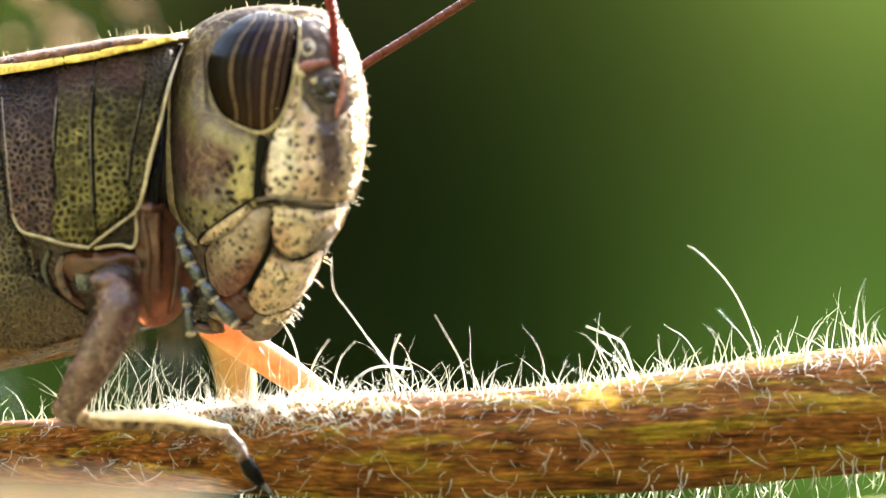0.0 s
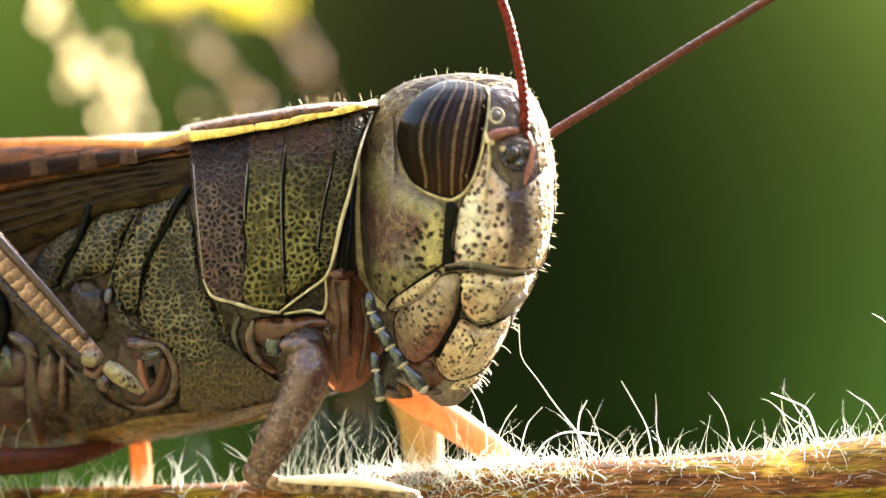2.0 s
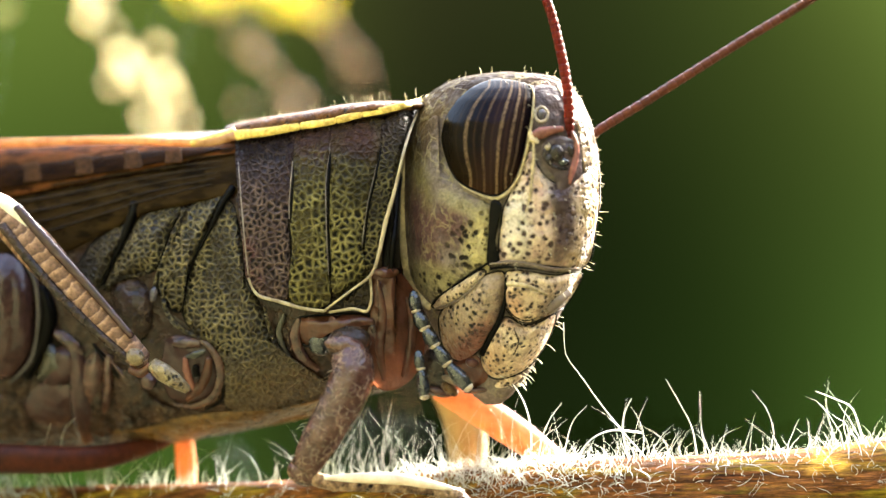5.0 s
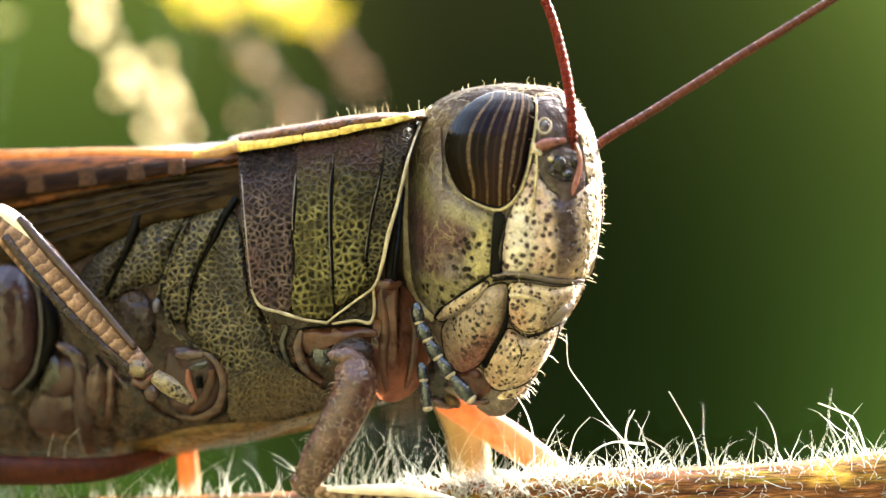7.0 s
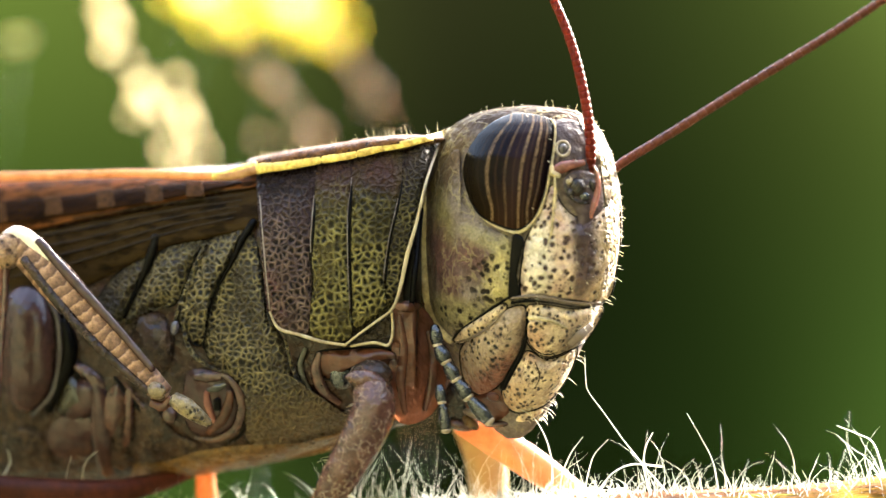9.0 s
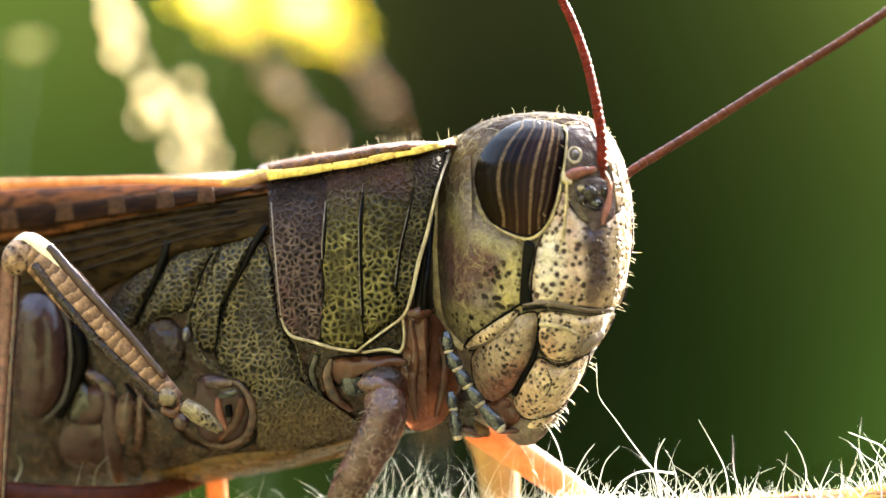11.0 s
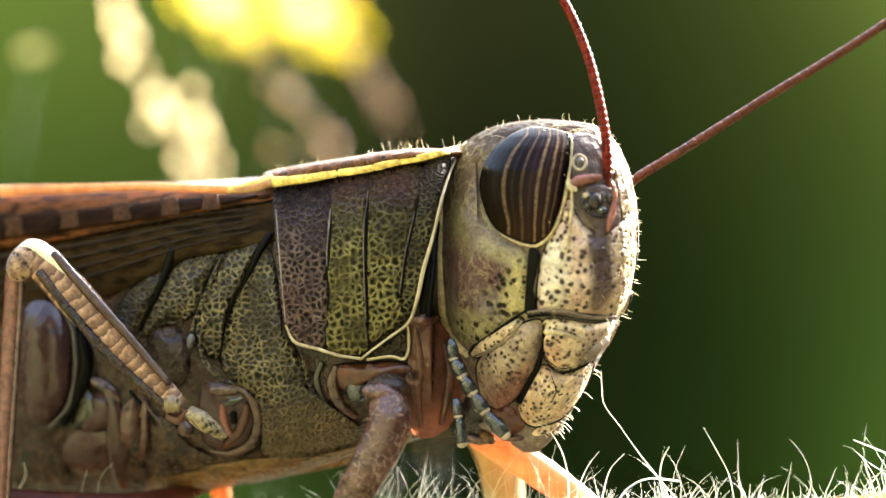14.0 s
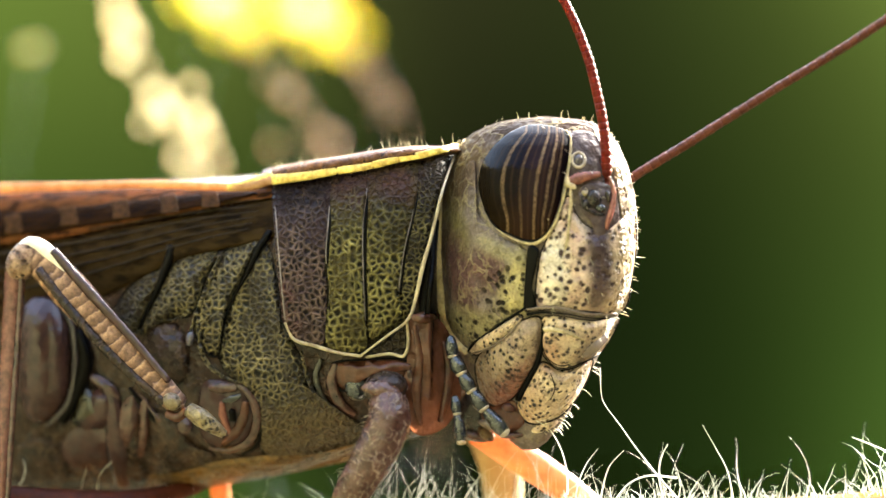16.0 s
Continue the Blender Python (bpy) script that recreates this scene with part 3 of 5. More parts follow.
def plate(name, outline, under, bulge, material, parent, label="", n=56, rings=12, power=3.0, sink=14, lift=2.0, uv=False, centre=None, seam=0.0):
    """A shell plate: a smooth outline, pillowed up by bulge over the surface under(u, v), its rim sunk into it."""
    o = soft_loop(outline, n)
    c = np.array(centre) if centre else o.mean(0)
    bm = bmesh.new()
    grid = []
    for r in [1.0 - (i / rings) ** 1.3 for i in range(rings)]:
        row = []
        for q in o:
            u, v = c + r * (q - c)
            d = under(u, v) - lift - bulge * (1 - r ** power)
            row.append((u, v, d))
        grid.append(row)
    grid.insert(0, [(u, v, d + sink) for u, v, d in grid[0]])
    ring = [[bm.verts.new(spot(*q)) for q in row] for row in grid]
    top = bm.verts.new(spot(c[0], c[1], under(c[0], c[1]) - lift - bulge))
    for a, b in zip(ring, ring[1:]):
        for i in range(n):
            bm.faces.new((a[i], a[(i + 1) % n], b[(i + 1) % n], b[i]))
    for i in range(n):
        bm.faces.new((ring[-1][i], ring[-1][(i + 1) % n], top))
    if uv:
        lay = bm.loops.layers.uv.new("across")
        lo, hi = o[:, 1].min(), o[:, 1].max()
        table = {}
        for row, vs in zip(grid, ring):
            for (u, v, d), vert in zip(row, vs):
                table[vert] = (u, v)
        table[top] = (c[0], c[1])

        def ends(v):
            xs = [a[0] + (v - a[1]) / (b[1] - a[1]) * (b[0] - a[0]) for a, b in zip(o, np.roll(o, -1, 0)) if (a[1] - v) * (b[1] - v) <= 0 and abs(a[1] - b[1]) > 1e-6]
            return (min(xs), max(xs)) if xs else (c[0] - 1, c[0] + 1)
        for f in bm.faces:
            for lp in f.loops:
                u, v = table[lp.vert]
                l, r = ends(min(max(v, lo + 14), hi - 42))
                lp[lay].uv = (min(1.0, max(0.0, (r - u) / (r - l))), (hi - v) / (hi - lo))
    ob = part(name, bm, material, parent, label)
    if seam:
        loop = [tuple(c + (q - c) * 1.012) for q in o]
        bm = bmesh.new()
        tube_into(bm, [(u, v, under(u, v) - lift * 0.4) for u, v in loop + loop[:1]], [seam, seam], 6, n + 20, False)
        part("seam", bm, M_DARK, parent, "dark seam")
    return ob


def tube_into(bm, pts, radii, sides=10, n=None, caps=True, flat=1.0):
    """A smooth tube through plan points (u, v, d) with radii in plan units; flat squeezes it in depth."""
    n = n or len(pts) * 4
    q = soft_loop(pts, n, closed=False) if len(pts) > 2 or n > 2 else np.array(pts, float)
    rr = np.interp(np.linspace(0, 1, n), np.linspace(0, 1, len(radii)), radii)
    rings = []
    side = np.array([0.0, 0.0, -1.0])
    for i in range(n):
        t = q[min(i + 1, n - 1)] - q[max(i - 1, 0)]
        t = t / (np.linalg.norm(t) + 1e-9)
        a = side - t * side.dot(t)
        a = a / (np.linalg.norm(a) + 1e-9)
        side = a
        b = np.cross(t, a)
        rings.append([bm.verts.new(spot(*(q[i] + rr[i] * (math.cos(k) * a * flat + math.sin(k) * b)))) for k in np.linspace(0, 2 * math.pi, sides, endpoint=False)])
    for r0, r1 in zip(rings, rings[1:]):
        for k in range(sides):
            bm.faces.new((r0[k], r0[(k + 1) % sides], r1[(k + 1) % sides], r1[k]))
    if caps:
        for ring, at, step in ((rings[0], q[0], -1), (rings[-1], q[-1], 1)):
            t = (q[1] - q[0]) if step < 0 else (q[-1] - q[-2])
            t = t / (np.linalg.norm(t) + 1e-9)
            r = rr[0] if step < 0 else rr[-1]
            tip = bm.verts.new(spot(*(at + step * t * r * 0.5)))
            for k in range(sides):
                bm.faces.new((ring[k], ring[(k + 1) % sides], tip))


def tube(name, pts, radii, material, parent, label="", sides=12, n=None, flat=1.0):
    bm = bmesh.new()
    tube_into(bm, pts, radii, sides, n, True, flat)
    return part(name, bm, material, parent, label)


def on(under, pts, off=0.0):
    return [(u, v, under(u, v) - off) for u, v in pts]


def between(x, xs, ys):
    return float(np.interp(x, xs, ys))


def blob(bm, u, v, d, ru, rv, rd, turn=0.0, seg=14, rows=9):
    c, s = math.cos(radians(turn)), math.sin(radians(turn))
    top = []
    for i in range(rows + 1):
        a = math.pi * i / rows
        row = []
        for k in range(seg):
            b = 2 * math.pi * k / seg
            x, y, z = ru * math.sin(a) * math.cos(b), rv * math.cos(a), rd * math.sin(a) * math.sin(b)
            row.append(bm.verts.new(spot(u + x * c - y * s, v + x * s + y * c, d + z)))
        top.append(row)
    for a, b in zip(top, top[1:]):
        for k in range(seg):
            bm.faces.new((a[k], a[(k + 1) % seg], b[(k + 1) % seg], b[k]))
    bmesh.ops.remove_doubles(bm, verts=bm.verts, dist=K * 0.01)

# ---- setting ----
def setting():
    bm = bmesh.new()
    bmesh.ops.create_grid(bm, x_segments=8, y_segments=8, size=400)
    g = part("ground", bm, ground_material(), None, smooth=False)
    tagged(g, "green meadow ground far below the stem", "ground", kind="structure")
    bm = bmesh.new()
    cols = []
    for i in range(41):
        a = radians(-70 + 140 * i / 40)
        x, y = 3.0 * math.sin(a), 3.0 * math.cos(a)
        cols.append([bm.verts.new((x, y, z)) for z in np.linspace(0.0, 1.6, 9)])
    for a, b in zip(cols, cols[1:]):
        for k in range(8):
            bm.faces.new((a[k], b[k], b[k + 1], a[k + 1]))
    me = bpy.data.meshes.new("backdrop")
    for v in bm.verts:
        v.co -= Vector((0, 3.0, HIGH))
    bm.to_mesh(me)
    bm.free()
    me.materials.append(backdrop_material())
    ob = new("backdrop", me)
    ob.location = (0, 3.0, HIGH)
    # self-lit sheet, not leaves lit by the sun
    tagged(ob, "glowing backdrop coloured as distant green foliage, far out of focus", "foliage", kind="structure")
    # hedge added out of view to block low sky and shape the fill
    bm = bmesh.new()
    cols = []
    for i in range(91):
        a = radians(71 + 218 * i / 90)
        row = []
        tall = between(math.degrees(a), (71, 165, 215, 289), (2.6, 3.2, 3.0, 2.6))
        for z in np.linspace(0.0, tall, 19):
            r = 3.0 + 0.25 * noise.noise(Vector((math.sin(a) * 6, math.cos(a) * 6, z * 3)))
            row.append(bm.verts.new((r * math.sin(a), r * math.cos(a), z)))
        cols.append(row)
    for a, b in zip(cols, cols[1:]):
        for k in range(18):
            bm.faces.new((a[k], b[k], b[k + 1], a[k + 1]))
    hedge = part("hedge", bm, hedge_material(), None)
    tagged(hedge, "unseen dark green hedge, added to shape the light on the insect", "hedge", kind="structure")


# ---- the insect's large forms ----
TURN_C, TURN_S = math.cos(radians(32)), math.sin(radians(32))
HEAD_V = (210, 213, 218, 226, 240, 260, 300, 350, 400, 450, 500, 550, 600, 650, 700, 750, 785, 800)
HEAD_L = (965, 925, 893, 866, 838, 815, 793, 781, 775, 773, 775, 781, 800, 826, 850, 880, 905, 925)
HEAD_R = (968, 1018, 1045, 1063, 1082, 1097, 1115, 1126, 1131, 1130, 1121, 1102, 1078, 1054, 1028, 998, 970, 950)


def head_axes(v):
    l, r = between(v, HEAD_V, HEAD_L), between(v, HEAD_V, HEAD_R)
    h = (r - l) / 2
    a = h / math.hypot(TURN_C, 0.64 * TURN_S)
    return (l + r) / 2, a, a * 0.64


def head_near(u, v):
    """Depth of the head's near side."""
    c, a, b = head_axes(v)
    x = u - c
    aa = TURN_S ** 2 / a ** 2 + TURN_C ** 2 / b ** 2
    bb = 2 * x * TURN_C * TURN_S * (1 / b ** 2 - 1 / a ** 2)
    cc = x * x * (TURN_C ** 2 / a ** 2 + TURN_S ** 2 / b ** 2) - 1
    return (-bb - math.sqrt(max(0.0, bb * bb - 4 * aa * cc))) / (2 * aa)


BODY_U = (-500, -200, 100, 300, 480, 650, 764, 782, 840)
BODY_T = (360, 345, 330, 322, 312, 285, 264, 262, 300)
BODY_B = (860, 885, 885, 875, 850, 800, 772, 766, 700)
BODY_W = (140, 150, 165, 172, 175, 165, 148, 40, 30)
BODY_D = (560, 420, 300, 225, 165, 105, 70, 115, 150)


# the shield's own spread and depth at its front, where it overlaps the head
SHIELD_U = (480, 650, 785, 840)
SHIELD_T = (312, 285, 260, 300)
SHIELD_B = (850, 800, 768, 700)
SHIELD_W = (175, 165, 145, 60)
SHIELD_D = (165, 105, 65, 115)


def shield_near(u, v):
    t, b = between(u, SHIELD_U, SHIELD_T), between(u, SHIELD_U, SHIELD_B)
    k = min(1.0, abs((v - (t + b) / 2) / ((b - t) / 2)))
    return between(u, SHIELD_U, SHIELD_D) - between(u, SHIELD_U, SHIELD_W) * (1 - k ** 2.6) ** (1 / 2.2)


def body_near(u, v):
    t, b = between(u, BODY_U, BODY_T), between(u, BODY_U, BODY_B)
    k = min(1.0, abs((v - (t + b) / 2) / ((b - t) / 2)))
    return between(u, BODY_U, BODY_D) - between(u, BODY_U, BODY_W) * (1 - k ** 2.6) ** (1 / 2.2)


def build_forms(hopper):
    bm = bmesh.new()
    rows = []
    for v in np.concatenate([np.linspace(210, 260, 12), np.linspace(270, 785, 44), np.linspace(788, 800, 3)]):
        c, a, b = head_axes(v)
        row = []
        for k in np.linspace(0, 2 * math.pi, 56, endpoint=False):
            f, l = a * math.cos(k), b * math.sin(k)
            row.append(bm.verts.new(spot(c + f * TURN_C - l * TURN_S, v, -f * TURN_S - l * TURN_C)))
        rows.append(row)
    for a, b in zip(rows, rows[1:]):
        for k in range(56):
            bm.faces.new((a[k], a[(k + 1) % 56], b[(k + 1) % 56], b[k]))
    bm.faces.new(rows[0])
    bm.faces.new(rows[-1])
    head = part("head", bm, M_HEAD, hopper, "smooth grey-brown head capsule")
    bm = bmesh.new()
    rows = []
    for u in np.linspace(-500, 830, 90):
        t, b, w, d0 = (between(u, BODY_U, a) for a in (BODY_T, BODY_B, BODY_W, BODY_D))
        row = []
        for k in np.linspace(0, 2 * math.pi, 48, endpoint=False):
            cs, sn = math.cos(k), math.sin(k)
            row.append(bm.verts.new(spot(u, (t + b) / 2 - (b - t) / 2 * math.copysign(abs(cs) ** 0.77, cs), d0 - w * math.copysign(abs(sn) ** 0.9, sn))))
        rows.append(row)
    for a, b in zip(rows, rows[1:]):
        for k in range(48):
            bm.faces.new((a[k], a[(k + 1) % 48], b[(k + 1) % 48], b[k]))
    bm.faces.new(rows[0])
    bm.faces.new(rows[-1])
    body = part("body", bm, M_BODY, hopper, "dark brown thorax and abdomen")
    return head, body


def build_head(head):
    hn = head_near
    plate("cheek", [(790, 430), (789, 500), (797, 560), (813, 594), (836, 612), (872, 586), (908, 560), (929, 546), (931, 500), (936, 450), (905, 432), (868, 408), (844, 376), (836, 330), (842, 288), (818, 306), (799, 360)], hn, 12, M_HEAD, head, "olive and purplish mottled cheek", n=90, rings=16, power=5, sink=8)
    tube("cheek_seam", on(hn, [(828, 630), (836, 618), (870, 592), (906, 566), (930, 550)], 4), [2, 3.4, 3.4, 3.4, 2], M_DARK, head, "dark seam", n=40, sides=8)
    tube("cheek_rim", on(hn, [(786, 330), (780, 400), (779, 470), (783, 530), (794, 582), (812, 612), (828, 628)], 9), [1.5, 3.5, 5, 7, 9, 9, 6], M_RIM_PALE, head, "cream rim behind the cheek", n=48, flat=0.7)
    plate("subgenal_plate", [(832, 622), (846, 606), (876, 586), (908, 566), (924, 562), (924, 572), (900, 598), (868, 620), (844, 632)], hn, 12, M_FACE_FINE, head, "pale bar below the cheek", n=48, rings=8, power=4, seam=1.8)
    tube("bar_rim", on(hn, [(836, 630), (866, 621), (898, 600), (922, 574)], 14), [1.5, 2.4, 2.4, 1.5], M_GREY_FOLD, head, "smooth lower edge", n=28)
    plate("mandible", [(905, 584), (936, 568), (958, 568), (961, 600), (955, 640), (933, 680), (904, 712), (878, 722), (855, 704), (845, 670), (846, 640), (868, 614)], hn, 26, M_MANDIBLE, head, "speckled mandible with a pinkish lower rim", n=64, rings=16, power=2.8, seam=2)
    plate("face", [(957, 466), (970, 430), (990, 390), (1006, 352), (1020, 380), (1040, 404), (1070, 412), (1098, 392), (1122, 380), (1127, 430), (1121, 490), (1103, 554), (1040, 554), (985, 548), (952, 546)], hn, 14, M_FACE, head, "cream face plate with dark brown pits", n=96, rings=20, power=5, seam=1.6)
    plate("forehead", [(1012, 240), (1040, 236), (1066, 252), (1080, 300), (1072, 330), (1040, 330), (1012, 322), (1012, 280)], hn, 6, M_BLOTCH, head, "dark purplish forehead beside the eye", n=48, rings=10, power=4)
    plate("front_ridge", [(1052, 230), (1082, 252), (1102, 290), (1120, 350), (1127, 392), (1106, 400), (1096, 360), (1092, 320), (1078, 276), (1058, 246)], hn, 9, M_RIDGE_FACE, head, "cream pitted front ridge", n=60, rings=10, power=4)
    tube("facial_carina", on(hn, [(1012, 338), (1012, 368), (1009, 400), (1006, 432), (998, 458)], 15), [2, 3.4, 3, 3.2, 1], M_RIM_PALE, head, "pale raised line", n=30)
    plate("subocular_groove", [(937, 440), (952, 442), (956, 452), (950, 480), (944, 515), (950, 545), (930, 554), (931, 500)], hn, 2, M_DARK, head, "black groove under the eye", n=40, rings=5, lift=9)
    plate("frontal_hollow", [(1026, 344), (1044, 326), (1072, 328), (1092, 344), (1098, 386), (1088, 416), (1070, 440), (1056, 424), (1048, 398), (1030, 374)], hn, 3, M_BLOTCH, head, "hollow with its shade painted black round the antenna base", n=48, rings=6, lift=9)
    tube("clypeal_line", on(hn, [(934, 552), (968, 548), (1005, 552), (1046, 560), (1092, 560)], 9), [2, 3.4, 3, 2.8, 2], M_GREY_FOLD, head, "brown ridge across the face", n=44)
    # black tube draws the shade under the ridge
    tube("clypeal_shade", on(hn, [(934, 560), (968, 557), (1004, 560), (1046, 567), (1086, 567)], 8), [3, 2.2, 1.2, 1.0, 0.7], M_DARK, head, "dark seam", n=44, sides=8)
    plate("clypeus", [(964, 566), (1000, 565), (1046, 572), (1094, 568), (1088, 592), (1064, 628), (1030, 646), (1000, 655), (976, 646), (961, 624), (960, 590)], hn, 16, M_FACE_FINE, head, "pale speckled clypeus", n=64, rings=14, power=4, seam=1.4)
    plate("clypeal_lobe", [(966, 594), (998, 594), (1032, 606), (1044, 618), (1024, 640), (998, 651), (976, 642), (964, 622)], hn, 8, M_FACE_FINE, head, "dark-spotted lower lobe", n=48, rings=10, power=3, lift=16, seam=1.5)
    tube("clypeal_fold", on(hn, [(964, 586), (984, 588), (1010, 594), (1034, 606)], 24), [4, 4, 3.4, 2], M_RIM_PALE, head, "cream fold", n=28)
    tube("lip_fold", on(hn, [(1036, 634), (1054, 616), (1074, 600)], 17), [8, 11, 8], M_GREY_FOLD, head, "smooth grey-brown fold", n=20, flat=0.6)
    plate("labrum", [(960, 646), (992, 660), (1024, 654), (1050, 640), (1042, 672), (1022, 708), (992, 740), (950, 754), (924, 742), (918, 716), (932, 682)], hn, 24, M_FACE_FINE, head, "pale freckled upper lip", n=64, rings=14, power=3, seam=1.8)
    tube("labrum_crease", on(hn, [(976, 664), (984, 690), (976, 712)], 26), [0.8, 1.5, 0.6], M_SOCKET, head, "fine crease", n=16, sides=6)
    # shade of the open gap, put in as a black tube
    tube("mouth_gap_shade", on(hn, [(962, 576), (961, 612), (952, 648), (934, 682), (918, 712)], 10), [2, 3.5, 5, 6, 6], M_DARK, head, "shade of the gap between jaw and lip, as a black tube", n=30, sides=8, flat=0.6)
    plate("maxilla", [(842, 700), (872, 722), (908, 712), (922, 730), (930, 752), (905, 770), (868, 766), (846, 742)], hn, 8, M_NECK, head, "dark brown maxilla", n=40, rings=7)
    for u, v, ru, rv, rd, turn, off, m, name, label in ((902, 726, 12, 8, 6, 10, -14, M_PINK, "inner_lip", "amber inner lip"), (846, 740, 30, 46, 20, -20, 16, M_SOCKET, "labium_base", "dark base of the lower lip"),
                                                        (842, 776, 26, 10, 18, 14, 12, M_FOLD, "labium", "dark lower lip"), (886, 760, 40, 10, 12, 14, -10, M_GREY_FOLD, "lip_lobe", "tan lobe of the lower lip"),
                                                        (916, 774, 30, 6, 12, -6, 8, M_FOLD, "lower_lip_edge", "slate-grey lower edge"), (966, 758, 26, 9, 10, -22, 0, M_FACE_FINE, "lip_end", "sunlit end of the lip"), (862, 772, 18, 10, 12, 40, -4, M_BELLY, "lip_lobe", "amber lobe of the lower lip")):
        bm = bmesh.new()
        blob(bm, u, v, hn(min(max(u, 862), 940), min(v, 765)) + off, ru, rv, rd, turn)
        part(name, bm, m, head, label)
    # near eye, with its rim
    oval = [(851, 308), (849, 335), (858, 370), (876, 401), (901, 418), (931, 430), (946, 431), (966, 419), (981, 395), (993, 360), (1001, 320), (1008, 280), (1009, 245), (996, 231), (951, 223), (926, 228), (901, 240), (876, 262), (858, 288)]
    eye = plate("eye", oval, hn, 40, M_EYE, head, "large dark eye with broken tan stripes", n=96, rings=22, power=2.2, uv=True, lift=4)
    rim = [(1004, 234), (1012, 246), (1011, 282), (1005, 322), (997, 362), (985, 398), (969, 422), (948, 435), (928, 433), (899, 421), (880, 408)]
    tube("eye_rim", on(hn, rim, 7), [1.4, 2.4, 2.2, 2.6, 2.8, 2.8, 3.2, 3.2, 2.4, 1.6, 0.6], M_RIM_PALE, eye, "thin cream rim before and below the eye", sides=8, n=90)
    tube("eye_groove", on(hn, [(1008, 244), (1004, 322), (984, 396), (948, 430), (900, 417), (876, 402), (858, 373)], 6), [1.2, 1.8, 2, 2, 1.8, 1.5, 0.8], M_DARK, eye, "dark edge of the eye", sides=8, n=90)
    # small simple eye
    bm = bmesh.new()
    blob(bm, 1026, 287, hn(1026, 287) - 9, 8, 9.5, 5, 20)
    oc = part("ocellus", bm, M_GLASSY, head, "shiny dark ocellus")
    ringp = [(1026 + 11.5 * math.cos(k), 287 + 13 * math.sin(k)) for k in np.linspace(0, 2 * math.pi, 18)]
    tube("ocellus_rim", on(hn, ringp, 8), [2.8, 2.8], M_JOINT, oc, "cream ring", sides=8, n=36)
    tube("brow_patch", on(hn, [(1008, 328), (1020, 322), (1040, 316), (1064, 312)], 11), [8, 11, 8, 5], M_BLUSH, head, "pale pink swelling beside the antenna", n=22, flat=0.7)
    tube("brow_end", on(hn, [(1006, 318), (1008, 330), (1020, 336)], 15), [4, 6, 4], M_RIM_PALE, head, "cream end of the swelling", n=14, flat=0.7)
    tube("red_mark", on(hn, [(1080, 316), (1088, 340), (1086, 368), (1078, 396), (1076, 410)], 14), [2, 4.5, 5.5, 6, 3], M_BLUSH, head, "pinkish-red ridge beside the antenna", n=26)
    for u, v, ru, rv, rd, turn, m, name in ((1052, 356, 15, 17, 11, -15, M_SOCKET, "antenna_socket"), (1038, 346, 7, 5, 5, 20, M_RIM_PALE, "socket_lobe"), (1064, 372, 12, 8, 7, 10, M_PALP, "socket_lobe"), (1040, 366, 8, 10, 6, 0, M_SOCKET, "socket_lobe"), (1078, 352, 6, 12, 7, -10, M_SOCKET, "socket_lobe")):
        bm = bmesh.new()
        blob(bm, u, v, hn(u, v) - 11, ru, rv, rd, turn)
        part(name, bm, m, head, "dark shiny socket" if name == "antenna_socket" else "")
    tube("socket_fold", on(hn, [(1030, 350), (1036, 370), (1054, 382), (1072, 384)], 13), [2, 3.4, 3.2, 2], M_SOCKET, head, n=18)
    bm = bmesh.new()
    blob(bm, 1072, 330, -120, 10.5, 16, 11, -6)
    part("antenna_base", bm, M_ANTENNA, head, "dark red basal joint of the antenna")
    build_antenna(head, [(1073, 326, -120), (1075, 300, -128), (1074, 262, -132), (1068, 215, -130), (1058, 165, -126), (1044, 110, -120), (1022, 50, -110), (995, -5, -98), (960, -65, -85), (915, -130, -70)], 9.6, 7.6, 42, M_ANTENNA, "red-brown ringed antenna")
    build_antenna(head, [(1112, 326, 20), (1140, 306, 20), (1210, 264, 25), (1290, 214, 32), (1375, 161, 40), (1450, 116, 48), (1530, 66, 56), (1640, -8, 66), (1780, -100, 80)], 8.4, 7.6, 44, M_ANTENNA_FAR, "brown ringed antenna, held forwards")
    for pts, wide in (([(798, 598), (803, 634), (818, 664), (836, 695), (858, 727), (895, 770)], (11, 13, 13, 13, 13)), ([(806, 704), (811, 736), (818, 786)], (10, 11))):
        palp = None
        for i, w in enumerate(wide):
            (u0, v0), (u1, v1) = pts[i], pts[i + 1]
            a = (u0, v0, -92 - 0.1 * (v0 - 600))
            b = (u1, v1, -92 - 0.1 * (v1 - 600))
            q = [tuple(x + (y - x) * k for x, y in zip(a, b)) for k in (0.06, 0.35, 0.7, 0.97)]
            seg = tube("palp_segment", q, [w * 0.62, w * 0.95, w * 1.1, w * 0.85], M_PALP, palp or head, "slate-blue palp segment", n=14, sides=14)
            palp = palp or seg
            bm = bmesh.new()
            blob(bm, b[0], b[1], b[2] - 1, w * 0.8, w * 0.5, w * 0.8, math.degrees(math.atan2(v1 - v0, u1 - u0)) - 90, 12, 8)
            part("palp_joint", bm, M_JOINT, palp, "cream joint")


